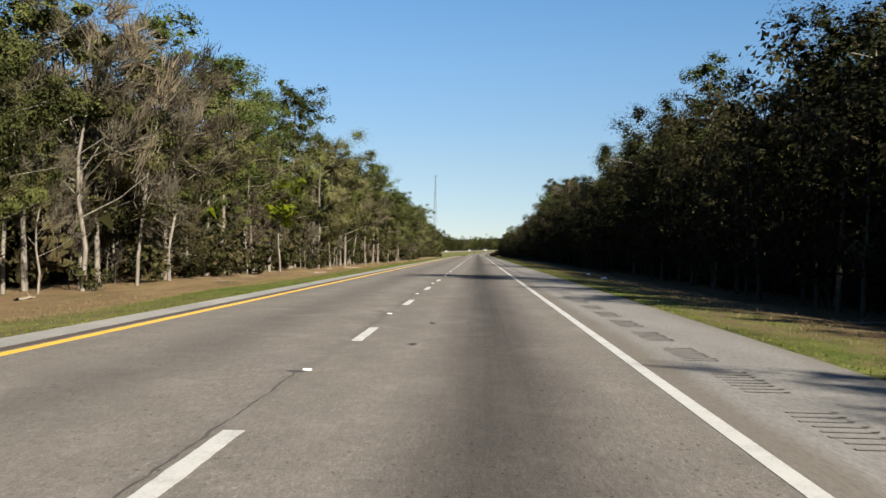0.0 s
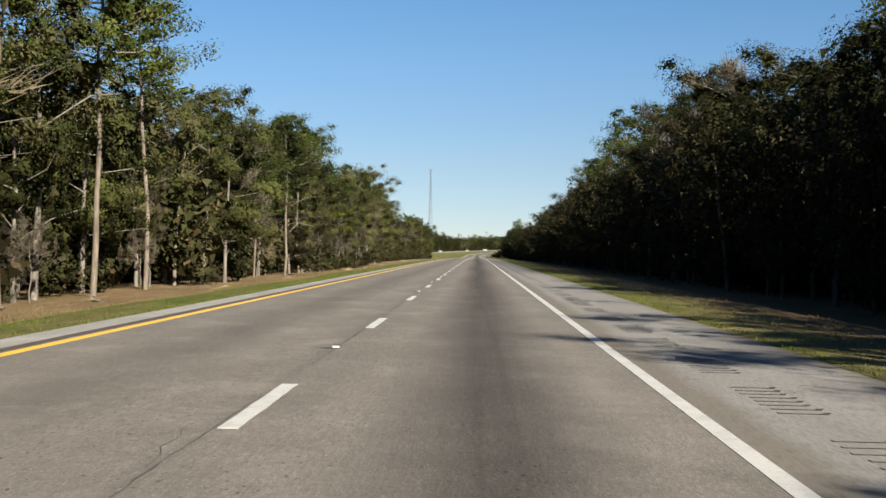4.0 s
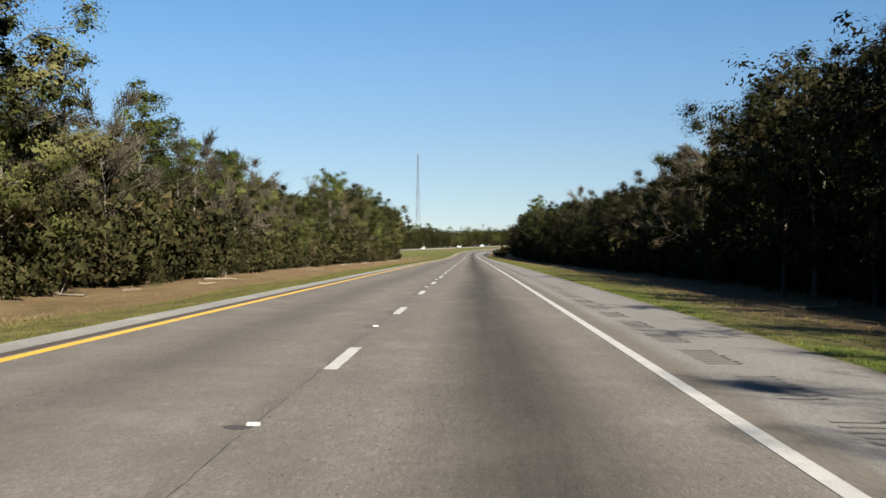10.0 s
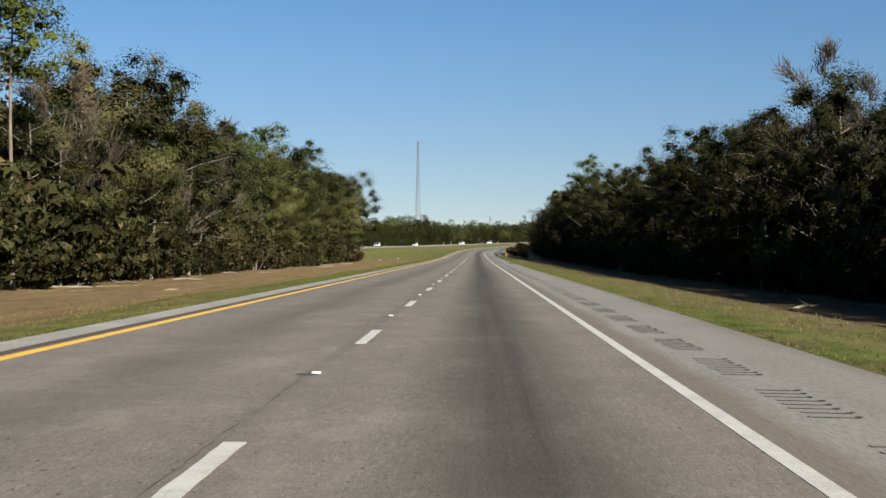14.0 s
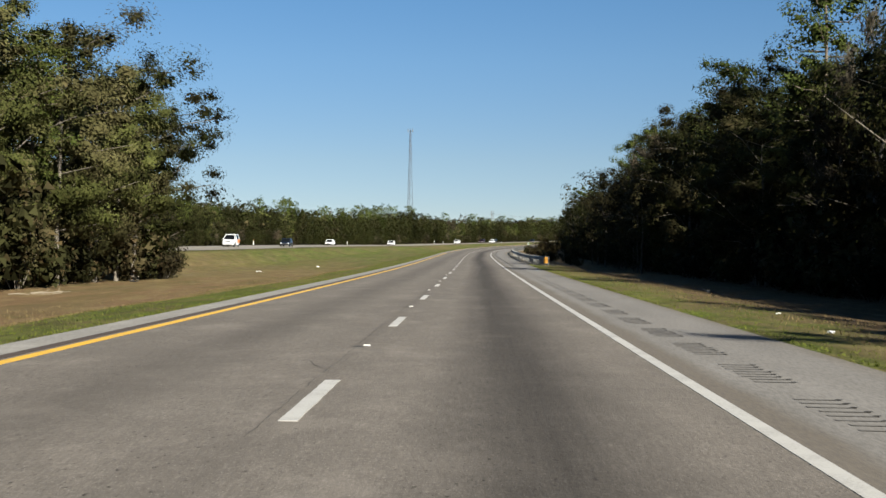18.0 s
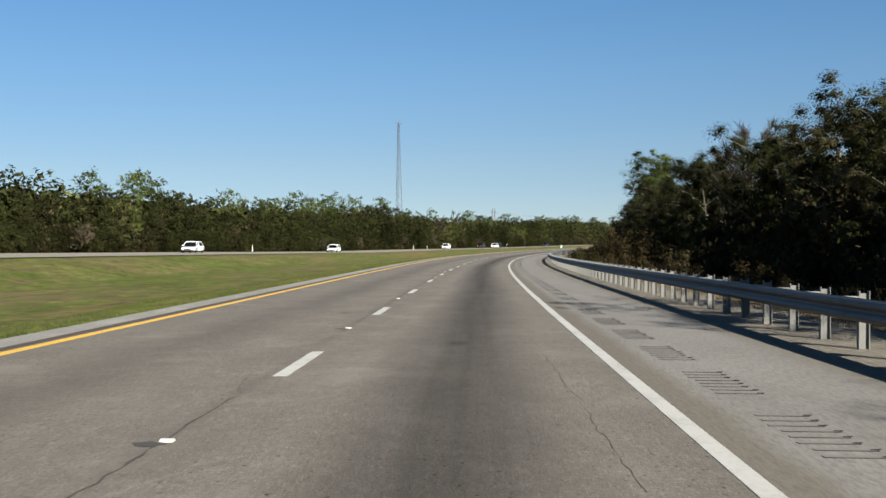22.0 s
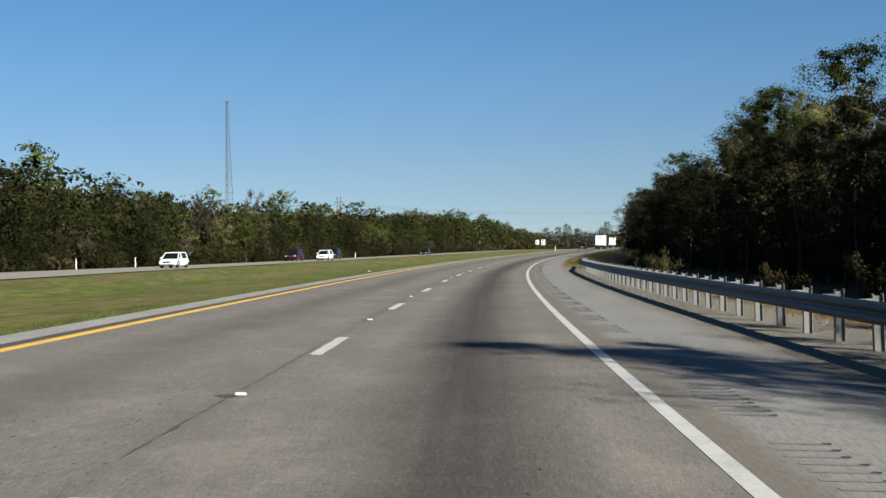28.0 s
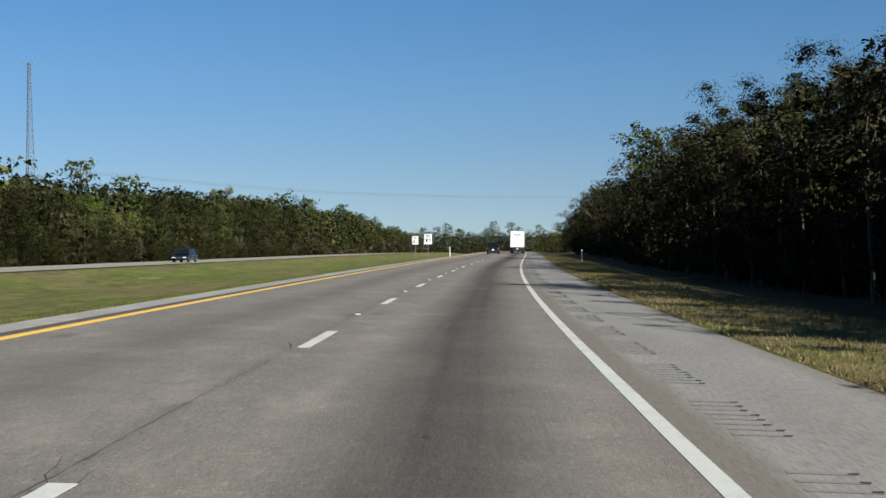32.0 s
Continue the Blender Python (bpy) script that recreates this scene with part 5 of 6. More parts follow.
def ring(y, w, z0, z1, tuck=0.86, mid=0.45):
    """Cross-section of a car body at y: half width w between z0 and z1."""
    zm = z0 + (z1 - z0) * mid
    half = [(w * tuck, z0), (w * 0.98, z0 + 0.10 * (z1 - z0)), (w, zm), (w * 0.97, z1 - 0.14 * (z1 - z0)), (w * 0.88, z1)]
    return [(x, y, z) for x, z in half] + [(-x, y, z) for x, z in reversed(half)]


def car(name, label, paint, m, length=4.7, width=1.88, high=1.68, boxy=0.5, group="", wrap=None, pickup=False):
    """A car that faces +y: body, cabin glass, roof, wheels, lamps."""
    ob = thing(name, label, "car", m, group)
    L, W = length / 2, width / 2
    belt, sill = high * 0.60, 0.24
    hood = belt - 0.06 if boxy > 0.4 else belt - 0.14
    bm = bmesh.new()
    loft(bm, [ring(-L, W * 0.82, 0.42, belt - 0.12), ring(-L + 0.12, W * 0.94, 0.30, belt - 0.03), ring(-L + 0.7, W, sill, belt), ring(-0.4, W, sill, belt), ring(L - 1.55, W, sill, belt), ring(L - 1.1, W * 0.99, sill, hood + 0.02), ring(L - 0.35, W * 0.95, 0.27, hood - 0.08), ring(L - 0.08, W * 0.88, 0.32, hood - 0.20), ring(L, W * 0.78, 0.40, hood - 0.30)])
    bmesh.ops.bevel(bm, geom=[e for e in bm.edges if abs(e.verts[0].co.y - e.verts[1].co.y) > 0.2 and min(v.co.z for v in e.verts) > belt - 0.3], offset=0.03, segments=2, affect="EDGES")
    part("body", bm, paint, ob)
    rear = -L + (0.25 + 0.5 * (1 - boxy))
    front = L - 1.45
    if pickup:
        rear = -0.55
    bm = bmesh.new()
    g0, g1 = W * 0.90, W * 0.74
    loft(bm, [[(-g0, rear - 0.08, belt - 0.02), (g0, rear - 0.08, belt - 0.02), (g0, front + 0.45, belt - 0.04), (-g0, front + 0.45, belt - 0.04)],
              [(-g1, rear + 0.25 * (1.2 - boxy), high - 0.07), (g1, rear + 0.25 * (1.2 - boxy), high - 0.07), (g1, front - 0.35, high - 0.07), (-g1, front - 0.35, high - 0.07)]])
    part("window_glass", bm, GLASS, ob, "dark tinted windows")
    bm = bmesh.new()
    box(bm, -g1 - 0.03, g1 + 0.03, rear + 0.2 * (1.2 - boxy), front - 0.33, high - 0.085, high, 0.035)
    part("roof", bm, paint, ob)
    for side in (-1, 1):
        for ya, yb in ((rear - 0.08, rear + 0.25 * (1.2 - boxy)), (0.0, 0.02), (front + 0.45, front - 0.35)):
            bm = bmesh.new()
            rod(bm, (side * (g0 + 0.006), ya, belt - 0.03), (side * (g1 + 0.006), yb, high - 0.05), 0.04, 0.035, 5)
            part("pillar", bm, paint, ob)
        bm = bmesh.new()
        box(bm, side * (W + 0.09) - 0.08, side * (W + 0.09) + 0.08, front + 0.08, front + 0.2, belt + 0.02, belt + 0.16, 0.03)
        part("mirror", bm, paint, ob)
        bm = bmesh.new()
        box(bm, side * W * 0.66 - 0.17, side * W * 0.66 + 0.17, L - 0.14, L - 0.015, hood - 0.34, hood - 0.20, 0.03)
        part("headlight", bm, LAMP_CLEAR, ob, "clear headlight")
        bm = bmesh.new()
        box(bm, side * W * 0.80 - 0.09, side * W * 0.80 + 0.09, -L + 0.0, -L + 0.10, belt - 0.34, belt - 0.08, 0.02)
        part("tail_light", bm, LAMP_RED, ob, "red tail light")
        for y in (-L + 0.88, L - 0.92):
            wheel(ob, side * (W - 0.12), y, 0.36 if boxy > 0.4 else 0.33)
            bm = bmesh.new()
            for k in range(9):
                a0, a1 = k * math.pi / 9, (k + 1) * math.pi / 9
                rod(bm, (side * (W + 0.004), y + 0.42 * math.cos(a0), 0.34 + 0.42 * math.sin(a0)), (side * (W + 0.004), y + 0.42 * math.cos(a1), 0.34 + 0.42 * math.sin(a1)), 0.035, 0.035, 4)
            part("wheel_arch", bm, DARK_METAL, ob)
    bm = boxes((-W * 0.46, W * 0.46, L - 0.10, L + 0.004, hood - 0.42, hood - 0.24), (-W * 0.6, W * 0.6, L - 0.12, L - 0.01, 0.36, 0.48), bevel=0.015)
    part("grille", bm, DARK_METAL, ob, "dark grille")
    bm = boxes((-W * 0.80, W * 0.80, -L - 0.05, -L + 0.1, 0.36, 0.56), bevel=0.03)
    part("bumper", bm, DARK_METAL, ob)
    bm = boxes((-0.15, 0.15, -L - 0.062, -L - 0.05, 0.60, 0.75))
    part("plate", bm, SIGN_WHITE, ob, "pale number plate")
    if wrap:
        for side in (-1, 1):
            bm = boxes((side * (W + 0.008) - 0.006, side * (W + 0.008) + 0.006, -L + 0.4, -0.3, 0.62, belt + 0.0))
            part("side_panel", bm, wrap, ob, "orange printed side panel")
    return ob


def trailer_truck(label, m, box_len=15.0, bars=True):
    """Lorry with a white box trailer, seen from behind; faces +y, rear doors at y = 0."""
    ob = thing("semi_truck", label, "truck", m)
    w, z0, z1 = 1.3, 1.12, 4.08
    bm = bmesh.new()
    box(bm, -w, w, 0.03, box_len, z0, z1, 0.03)
    part("trailer_box", bm, WHITE_PANEL, ob)
    for side in (-1, 1):
        bm = boxes((side * 0.02 if side > 0 else -w + 0.07, w - 0.07 if side > 0 else -0.02, -0.02, 0.05, z0 + 0.08, z1 - 0.10), bevel=0.01)
        door = part("rear_door", bm, WHITE_PANEL, ob, "white rear door")
        bm = bmesh.new()
        for x in (0.22, 0.62):
            rod(bm, (side * x, -0.05, z0 + 0.05), (side * x, -0.05, z1 - 0.06), 0.022, sides=6)
        part("lock_bar", bm, CHROME, door)
        bm = boxes((side * 1.24 - 0.06, side * 1.24 + 0.06, -0.03, 0.06, z0, z1), bevel=0.01)
        part("corner_post", bm, CHROME, ob)
        bm = boxes((side * 0.95 - 0.28, side * 0.95 + 0.28, 0.9, 0.92, 0.25, 0.95))
        part("mud_flap", bm, RUBBER, ob)
        bm = boxes((side * 1.05 - 0.12, side * 1.05 + 0.12, -0.05, 0.02, 0.98, 1.08), bevel=0.01)
        part("tail_light", bm, LAMP_RED, ob)
        for y in (1.6, 2.9, box_len + 1.3, box_len + 2.6, box_len + 5.8):
            wheel(ob, side * 1.02, y, 0.50, 0.5)
    bm = boxes((-w, w, -0.03, 0.06, z1 - 0.09, z1 + 0.01), (-w, w, -0.04, 0.06, z0 - 0.10, z0 + 0.06), bevel=0.01)
    part("door_frame", bm, CHROME, ob)
    bm = boxes((-1.15, 1.15, -0.02, 0.08, 0.50, 0.60), (-0.7, -0.62, 0.0, 0.08, 0.55, 1.1), (0.62, 0.7, 0.0, 0.08, 0.55, 1.1), bevel=0.01)
    part("under_guard", bm, DARK_METAL, ob)
    bm = boxes((-0.45, 0.45, 0.4, box_len + 6.5, 0.75, 1.08))
    part("chassis", bm, DARK_METAL, ob)
    bm = bmesh.new()
    box(bm, -1.2, 1.2, box_len + 1.0, box_len + 4.2, 1.0, 3.75, 0.15)
    box(bm, -0.95, 0.95, box_len + 4.1, box_len + 6.3, 0.9, 1.95, 0.18)
    part("cab", bm, WHITE_PAINT, ob)
    if bars:
        bm = boxes((-0.62, -0.08, -0.028, -0.018, 3.28, 3.42), (0.08, 0.55, -0.028, -0.018, 3.28, 3.42), (-0.4, 0.3, -0.028, -0.018, 3.05, 3.12))
        part("print", bm, DARK_METAL, ob, "dark illegible lettering on the doors")
    bm = boxes((-0.16, 0.16, -0.045, -0.03, 0.80, 0.95))
    part("plate", bm, SIGN_WHITE, ob)
    return ob


def facing_us(s, shift):
    """On the opposing carriageway, coming towards the viewer."""
    um, zm = other_road(s)
    x, y, a = line(s)
    px, py, _ = at(s, float(um) + shift)
    return pose(px, py, float(zm - tilt(s) * shift), 0, 0, 180 - math.degrees(a))


trailer_truck("semi truck with a plain white box trailer in the slow lane", on_road(1359.5, 2.0))
trailer_truck("distant white box trailer in the slow lane", on_road(1491.0, 2.0), 9.0, False)
car("sport_utility_car", "black sport utility car driving ahead in the passing lane", BLACK_PAINT, on_road(1334.6, -1.5), 4.9, 1.95, 1.80, 0.8)
car("van", "white delivery van with an orange side panel", WHITE_PAINT, facing_us(832, -1.8), 5.0, 1.95, 2.0, 0.9, "oncoming cars", ORANGE_WRAP)
car("hatchback_car", "dark blue car on the opposing carriageway", BLUE_PAINT, facing_us(862, 1.8), 4.5, 1.85, 1.55, 0.5, "oncoming cars")
car("sedan_car", "white saloon car on the opposing carriageway", WHITE_PAINT, facing_us(931, -1.8), 4.7, 1.85, 1.46, 0.2, "oncoming cars")
car("sedan_car", "white saloon car with tinted windows, facing the viewer", WHITE_PAINT, facing_us(1000, 1.8), 4.7, 1.85, 1.48, 0.2, "oncoming cars")
car("crossover_car", "white crossover car on the opposing carriageway", WHITE_PAINT, facing_us(1118, 1.8), 4.6, 1.9, 1.62, 0.55, "oncoming cars")
car("crossover_car", "dark red crossover car on the opposing carriageway", RED_PAINT, facing_us(1181, -1.8), 5.0, 2.0, 1.85, 0.75, "oncoming cars")
car("crossover_car", "white crossover car farther along the opposing carriageway", WHITE_PAINT, facing_us(1186, 1.8), 4.6, 1.9, 1.65, 0.6, "oncoming cars")
car("offroad_car", "black square off-road car on the opposing carriageway", BLACK_PAINT, facing_us(1206, -1.8), 4.4, 1.9, 1.85, 1.0, "oncoming cars")
car("sedan_car", "dark blue car far along the opposing carriageway", BLUE_PAINT, facing_us(1275, 1.8), 4.7, 1.85, 1.5, 0.3, "oncoming cars")

# ---- signs, mast and power line ----
def post_sign(s, u, w, h, low, label, ways, facing=0.0):
    x, y, a = line(s)
    px, py, _ = at(s, u)
    ob = thing("road_sign", label, "road sign", pose(px, py, float(lay(s, u)), 0, 0, -math.degrees(a) + facing))
    bm = boxes((-0.03, 0.03, 0.01, 0.05, -0.3, low + h - 0.05), bevel=0.004)
    part("post", bm, POST_STEEL, ob)
    bm = boxes((-w / 2, w / 2, -0.006, 0.006, low, low + h), bevel=0.003)
    plate = part("sign_plate", bm, ways[0], ob)
    if ways[1] is not None:
        bm = bmesh.new()
        b = 0.03
        for r in ((-w / 2 + b, w / 2 - b, low + b, low + b + 0.02), (-w / 2 + b, w / 2 - b, low + h - b - 0.02, low + h - b), (-w / 2 + b, -w / 2 + b + 0.02, low + b, low + h - b), (w / 2 - b - 0.02, w / 2 - b, low + b, low + h - b)):
            box(bm, r[0], r[1], -0.011, -0.006, r[2], r[3])
        part("border", bm, ways[1], plate)
        bm = bmesh.new()
        for r in ways[2]:
            box(bm, r[0] * w, r[1] * w, -0.012, -0.006, low + r[2] * h, low + r[3] * h)
        part("lettering", bm, ways[1], plate, "blurred black print")
    return ob


SPEED_BARS = ((-0.3, 0.3, 0.80, 0.88), (-0.25, 0.25, 0.66, 0.74), (-0.30, -0.06, 0.20, 0.56), (0.04, 0.32, 0.20, 0.28), (0.04, 0.32, 0.46, 0.56), (0.20, 0.32, 0.20, 0.56))
post_sign(1284, -7.6, 0.92, 1.22, 1.75, "white rectangular road sign on a steel post in the median", (SIGN_WHITE, SIGN_BLACK, SPEED_BARS))
post_sign(1325, -13.0, 0.92, 1.22, 2.7, "second white rectangular road sign farther along the median", (SIGN_WHITE, SIGN_BLACK, SPEED_BARS[:4]))
post_sign(975, 8.5, 0.25, 0.62, 1.25, "narrow green mile marker on a thin post behind the guardrail", (SIGN_GREEN, SIGN_WHITE, ((-0.3, 0.3, 0.62, 0.8), (-0.3, 0.3, 0.2, 0.42))))


def delineator(s, u, z, label):
    px, py, _ = at(s, u)
    ob = thing("delineator_post", label, "delineator post", pose(px, py, z, 0, 0, 0), "delineators")
    bm = bmesh.new()
    rod(bm, (0, 0, -0.2), (0, 0, 1.15), 0.05, 0.05, 8)
    part("post", bm, SIGN_WHITE, ob)
    bm = bmesh.new()
    rod(bm, (0, 0, 0.95), (0, 0, 1.08), 0.053, 0.053, 8)
    part("reflector_band", bm, ORANGE_END, ob)


for s in (870, 975, 1112, 1128, 1240):
    um, zm = other_road(s)
    delineator(s, float(um) - 6.2, float(lay(s, float(um) - 6.2)), "white delineator post beside the opposing carriageway")
delineator(1262, 9.5, float(lay(1262, 9.5)), "white delineator post in the verge grass")
delineator(1297, -5.9, float(lay(1297, -5.9)), "white delineator post at the median edge")

# lattice mast: three legs, bracing bay by bay, antennas on top
def mast(x, y, high):
    ob = thing("radio_mast", "tall slender grey steel lattice radio mast above the woods", "radio mast", pose(x, y, 8.0))
    foot, top = 4.6, 0.75

    def leg(k, z):
        r = foot + (top - foot) * (z / high) ** 0.8
        a = k * math.tau / 3 + 0.4
        return (r * math.cos(a), r * math.sin(a), z)

    levels = [0.0]
    while levels[-1] < high - 1:
        levels.append(min(high, levels[-1] + 2.2 + 4.2 * (1 - levels[-1] / high)))
    for k in range(3):
        bm = bmesh.new()
        for z0, z1 in zip(levels, levels[1:]):
            rod(bm, leg(k, z0), leg(k, z1), 0.15, 0.13, 5)
        part("leg", bm, TOWER_STEEL, ob)
    bm = bmesh.new()
    for z0, z1 in zip(levels, levels[1:]):
        for k in range(3):
            rod(bm, leg(k, z0), leg((k + 1) % 3, z1), 0.06, sides=4)
            rod(bm, leg((k + 1) % 3, z0), leg(k, z1), 0.06, sides=4)
            rod(bm, leg(k, z1), leg((k + 1) % 3, z1), 0.06, sides=4)
    tagged(part("bracing", bm, TOWER_STEEL, ob), kind="stuff")
    bm = bmesh.new()
    rod(bm, (0, 0, high), (0, 0, high + 1.6), 0.12, 0.06)
    rod(bm, (-2.2, 0, high - 0.8), (2.2, 0, high - 0.8), 0.12)
    for q in (-2.2, 2.2):
        rod(bm, (q, 0, high - 2.0), (q, 0, high + 1.2), 0.28, 0.28, 6)
    rod(bm, (0, -2.2, high - 0.8), (0, 2.2, high - 0.8), 0.12)
    part("antennas", bm, POST_STEEL, ob, "pale antenna arms")


mast(-62.6, 1832.0, 106.5)


def pole_pair(s, u, high):
    x, y, a = line(s)
    px, py, _ = at(s, u)
    ob = thing("power_pole", "tall grey wooden two-pole power line frame", "power pole", pose(px, py, float(rise(s)) - 1.2, 0, 0, -math.degrees(a)))
    for q in (-0.55, 0.55):
        bm = bmesh.new()
        rod(bm, (q, 0, 0), (q, 0, high), 0.22, 0.14, 8)
        part("pole", bm, POLE_WOOD, ob)
    bm = boxes((-1.3, 1.3, -0.06, 0.06, high - 1.6, high - 1.45))
    part("cross_arm", bm, POLE_WOOD, ob)
    for q in (-1.2, 0.0, 1.2):
        bm = bmesh.new()
        rod(bm, (q, 0, high - 1.6), (q, 0, high - 2.4), 0.07, 0.05, 6)
        part("insulator", bm, DARK_METAL, ob)
    return (px, py, float(rise(s)) + high - 3.5)


_pa = pole_pair(1357, -76.0, 19.0)
_pb = pole_pair(1420, 78.0, 19.0)
for k, off in enumerate((-2.4, 0.0, 2.4)):
    pts = []
    for q in np.linspace(0, 1, 15):
        pts.append(Vector((_pa[0] + (_pb[0] - _pa[0]) * q + off * 0.4, _pa[1] + (_pb[1] - _pa[1]) * q + off, _pa[2] + (_pb[2] - _pa[2]) * q - 4.6 * 4 * q * (1 - q) + k * 0.3)))
    w = Wood()
    w.tube(np.array([p[:] for p in pts]), np.full(len(pts), 0.022), 3)
    ob = new("power_wire")
    tagged(ob, "thin grey power wire sagging across the road", "power wire", "power wires")
    part("strand", mesh_of("strand", *w.arrays(), WIRE), None, ob)

# ---- grass blades along both verges ----
def tufts(name, label, rows, material):
    """Short upright blades scattered in bands: (s0, s1, u0, u1, number, height)."""
    r = np.random.default_rng(77)
    vs = []
    for s0, s1, u0, u1, n, tall in rows:
        s, u = r.uniform(s0, s1, n), u0 + (u1 - u0) * r.uniform(0, 1, n) ** 1.5
        x, y, _ = at(s, u)
        z = lay(s, u) - 0.01
        a = r.uniform(0, math.tau, n)
        w = r.uniform(0.006, 0.022, n)
        h = tall * r.uniform(0.4, 1.4, n)
        dx, dy = np.cos(a) * w, np.sin(a) * w
        lx, ly = r.normal(0, 0.5, n) * h, r.normal(0, 0.5, n) * h
        vs.append(np.stack([np.stack([x - dx, y - dy, z], -1), np.stack([x + dx, y + dy, z], -1), np.stack([x + lx, y + ly, z + h], -1)], 1).reshape(-1, 3))
    v = np.concatenate(vs)
    tagged(new(name, mesh_of(name, v, np.arange(len(v)).reshape(-1, 3), material)), label, "grass", kind="stuff")


tufts("grass", "short green roadside grass", ((0, 1250, -5.05, -10.5, 190000, 0.035), (0, 1250, -5.03, -5.4, 40000, 0.05), (0, 750, 6.3, 9.0, 60000, 0.04), (1090, 1280, 7.5, 11, 9000, 0.10)), GRASS_BLADE)
tufts("dry_grass", "tall dry straw-coloured grass by the verge", ((1092, 1300, 6.3, 9.5, 40000, 0.07), (752, 1092, 8.6, 10.5, 5000, 0.10), (0, 740, -8, -14, 90000, 0.07), (0, 750, 7.5, 10.5, 16000, 0.08)), STRAW_BLADE)

# ---- small things on the ground ----
def stain(s, u, a, b, seed):
    """A flat irregular tar or oil spot."""
    r = random.Random(seed)
    bm = bmesh.new()
    n = 14
    bm.faces.new([bm.verts.new((0.7 * a * math.cos(k * math.tau / n) * r.uniform(0.5, 1.3), 0.7 * b * math.sin(k * math.tau / n) * r.uniform(0.5, 1.3), 0.0035)) for k in range(n)])
    ob = part("tar_spot", bm, TAR_AND_GROOVE, road)
    ob.matrix_basis = on_road(s, u)


for k, (s, u, a, b) in enumerate(((8.6, 0.85, 0.10, 0.35), (13.8, 0.95, 0.09, 0.30), (18.0, -0.35, 0.12, 0.22), (33.0, 0.75, 0.10, 0.25), (290.0, 1.0, 0.12, 0.4), (818.9, 1.05, 0.12, 0.14), (1077.6, 3.35, 0.06, 0.20), (1074.3, 3.33, 0.06, 0.16), (1073.1, 3.30, 0.08, 0.15), (1148.0, 1.9, 0.05, 0.12), (395.0, 0.3, 0.08, 0.2), (400.0, 0.25, 0.07, 0.2), (108.5, 0.6, 0.1, 0.25), (630.0, 2.6, 0.08, 0.2), (560.0, 2.2, 0.07, 0.16), (205.0, -1.8, 0.1, 0.2))):
    stain(s, u, a, b, 40 + k)

# curved crack beside the stain
_pts = [(818.9 + 1.9 * math.sin(q) + 0.6, 1.25 + 0.42 * math.cos(q)) for q in np.linspace(-1.2, 1.5, 12)]
_v = []
for s, u in _pts:
    for w in (-0.012, 0.012):
        x, y, z = at(s, u + w, float(bank(s, u)) + 0.0032)
        _v.append((float(x), float(y), z))
_f = [(2 * k, 2 * k + 1, 2 * k + 3, 2 * k + 2) for k in range(len(_pts) - 1)]
part("crack", mesh_of("crack", _v, _f, CRACK), None, road)


def log(s, u, length, r0, turn, label="fallen pale branch lying on the leaf litter"):
    px, py, _ = at(s, u)
    ob = thing("fallen_branch", label, "branch", pose(px, py, float(lay(s, u)) + r0 * 0.6, 0, 0, turn), "fallen branches")
    w = Wood()
    k = np.linspace(0, 1, 6)
    rr = np.random.default_rng(int(s * 10))
    pts = np.stack([(k - 0.5) * length, rr.normal(0, 0.08, 6), np.abs(rr.normal(0, 0.04, 6))], -1)
    w.tube(pts, r0 * (1 - 0.6 * k) + 0.01, 6)
    w.tube([pts[3], pts[3] + np.array([length * 0.2, length * 0.14, 0.22])], [r0 * 0.5, 0.01], 4)
    v, f = w.arrays()
    part("limb", mesh_of("limb", v, f, PALE_WOOD), None, ob)


_r = random.Random(21)
for k in range(34):
    s = _r.uniform(20, 720)
    log(s, float(wood_left(s)) + _r.uniform(0.8, 4.0), _r.uniform(0.8, 3.2), _r.uniform(0.02, 0.07), _r.uniform(0, 180))
for s, u, n, t in ((1216, 13.5, 5.0, 20), (540, 14.5, 4.5, 60), (396, 15.0, 4.0, 35), (700, 14.0, 3.0, 80), (30, 13.5, 2.5, 10), (1165, 12.8, 3.5, 50)):
    log(s, u, n, 0.07, t, "fallen pale trunk lying in the shaded verge")


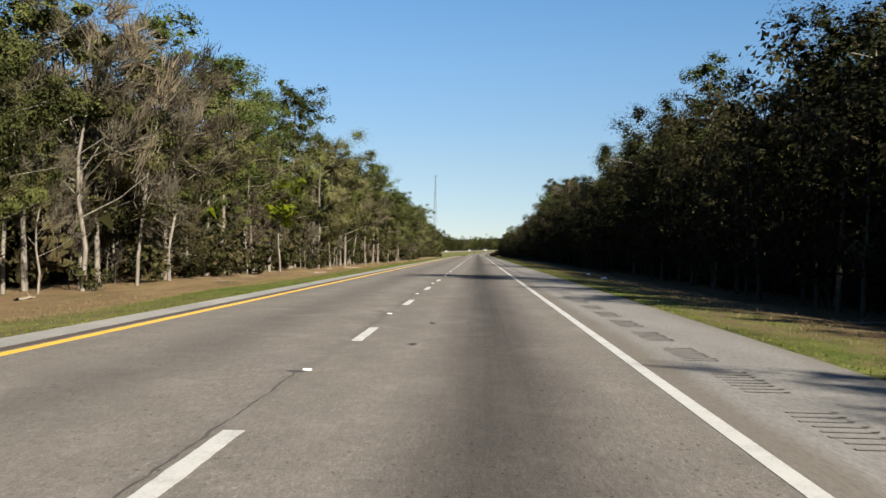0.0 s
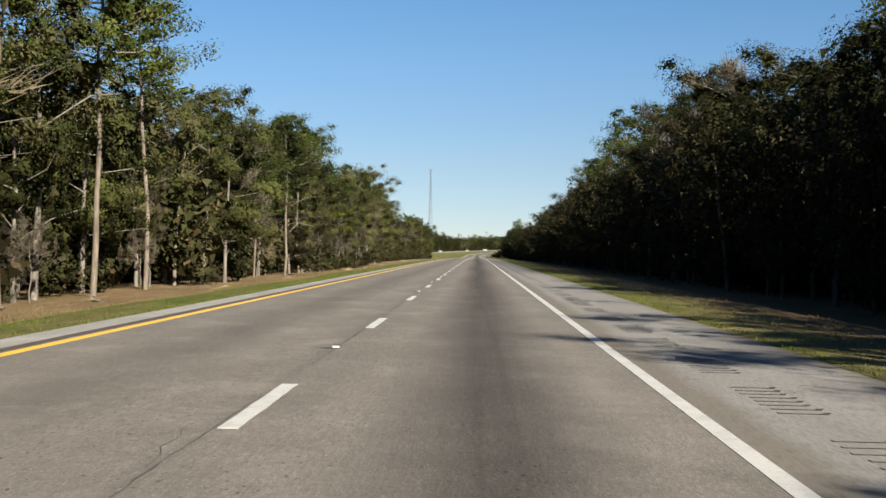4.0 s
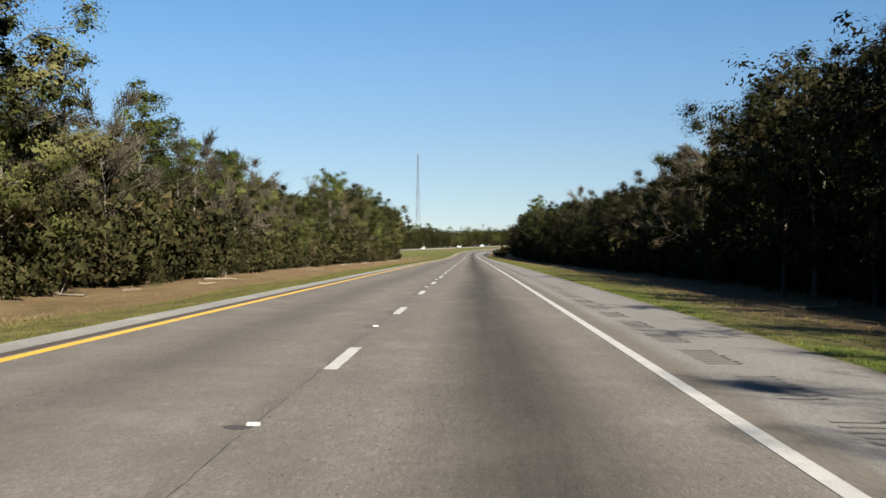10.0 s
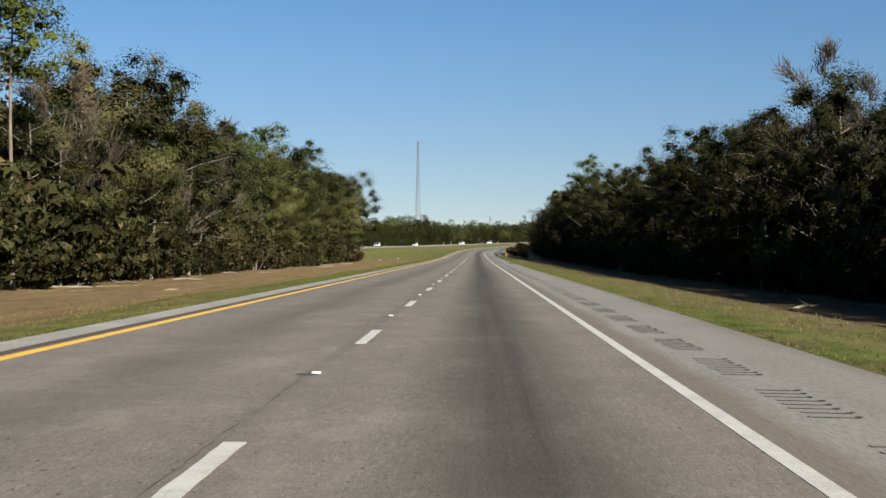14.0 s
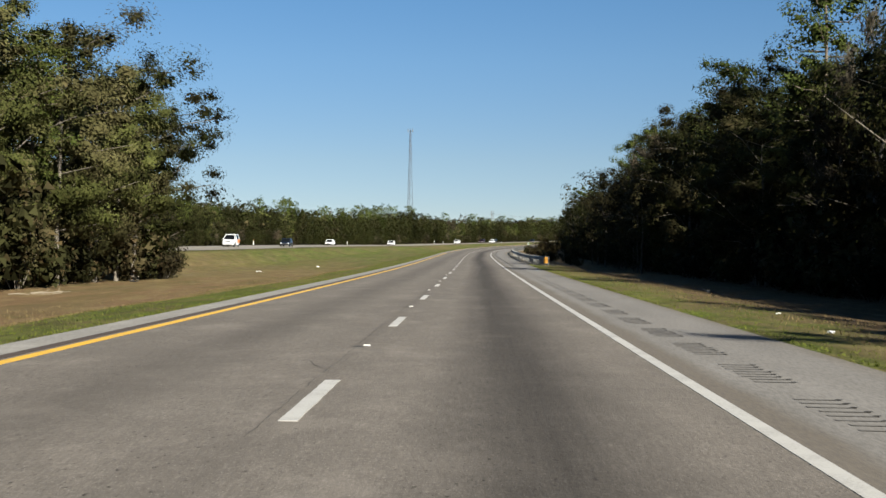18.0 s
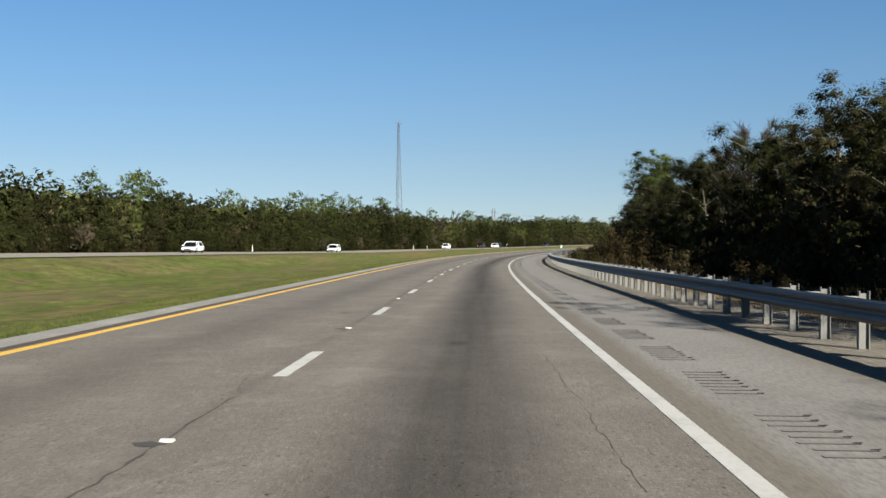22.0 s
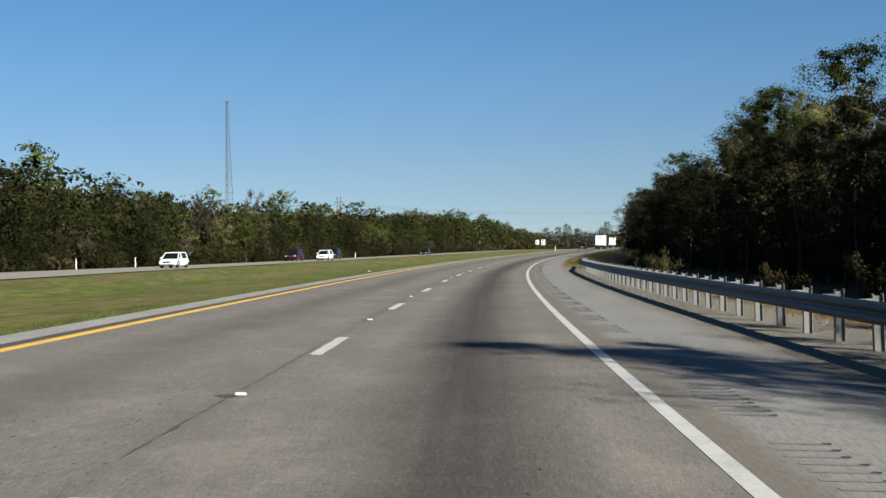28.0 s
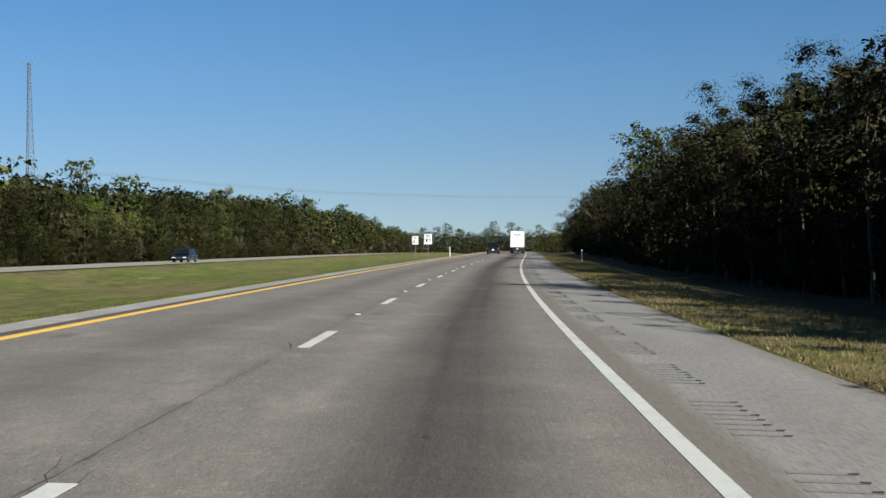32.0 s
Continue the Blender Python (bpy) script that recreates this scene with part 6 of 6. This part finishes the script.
def sand_heap(s, u, a, b, h, label):
    """A low uneven heap of pale sand."""
    px, py, _ = at(s, u)
    ob = thing("sand_heap", label, "sand", pose(px, py, float(lay(s, u)) - 0.03))
    n, m = 9, 16
    rr = np.random.default_rng(int(s))
    v = [(0, 0, h)]
    for i in range(1, n):
        for j in range(m):
            q = i / (n - 1)
            wob = 1 + 0.18 * math.sin(3 * j * math.tau / m + s) + rr.normal(0, 0.04)
            v.append((a * q * wob * math.cos(j * math.tau / m), b * q * wob * math.sin(j * math.tau / m), h * (1 - q) ** 1.3 + rr.normal(0, 0.012) * (1 - q)))
    quads = []
    for i in range(n - 2):
        for j in range(m):
            p = 1 + i * m + j
            q = 1 + i * m + (j + 1) % m
            quads.append((p, p + m, q + m, q))
    bm = bmesh.new()
    bv = [bm.verts.new(p) for p in v]
    for q in quads:
        bm.faces.new([bv[k] for k in q])
    for j in range(m):
        bm.faces.new((bv[0], bv[1 + j], bv[1 + (j + 1) % m]))
    for face in bm.faces:
        face.smooth = True
    bmesh.ops.recalc_face_normals(bm, faces=bm.faces)
    part("heap", bm, SAND, ob)


sand_heap(268.5, -12.2, 0.7, 1.6, 0.22, "low heap of pale yellow sand on the median verge")
sand_heap(131.6, -15.2, 0.7, 2.2, 0.15, "thin spill of pale sand at the wood's edge")
sand_heap(196.0, -10.8, 0.4, 1.6, 0.12, "small pale sand patch on the median verge")
sand_heap(556.0, -14.5, 0.6, 2.4, 0.10, "flat pale patch of dry sand in the median")


def scrap(s, u, label, material, size):
    px, py, _ = at(s, u)
    ground_z = float(bank(s, u)) if -4.3 < u < 6.2 else float(lay(s, u))
    ob = thing("litter", label, "litter", pose(px, py, ground_z + 0.02, 0, 0, s * 37 % 180), "roadside litter")
    bm = bmesh.new()
    r = random.Random(int(s * 7))
    grid = [[bm.verts.new((size * (i - 1.5) / 3 + r.uniform(-0.02, 0.02), size * 0.6 * (j - 1.5) / 3 + r.uniform(-0.02, 0.02), abs(r.gauss(0.02, size * 0.14)))) for j in range(4)] for i in range(4)]
    for i in range(3):
        for j in range(3):
            bm.faces.new((grid[i][j], grid[i + 1][j], grid[i + 1][j + 1], grid[i][j + 1]))
    out = bmesh.ops.extrude_face_region(bm, geom=bm.faces[:])
    for v in out["geom"]:
        if isinstance(v, bmesh.types.BMVert):
            v.co.z += 0.012
    bmesh.ops.recalc_face_normals(bm, faces=bm.faces)
    part("scrap", bm, material, ob)


for s, u, k in ((70.5, 8.9, 0.4), (58.0, 8.6, 0.35), (744.0, -18.0, 0.5), (655.0, 7.6, 0.12), (662.0, 8.4, 0.1), (770.0, -16.0, 0.35), (1120.0, -14.0, 0.3), (455.0, 9.5, 0.25)):
    scrap(s, u, "crumpled white litter lying in the verge grass", SIGN_WHITE, k)
for s, u, k in ((1140.5, 6.3, 0.5), (714.0, -21.0, 0.6), (632.0, 5.6, 0.35)):
    scrap(s, u, "torn black strip of tyre rubber", RUBBER, k)
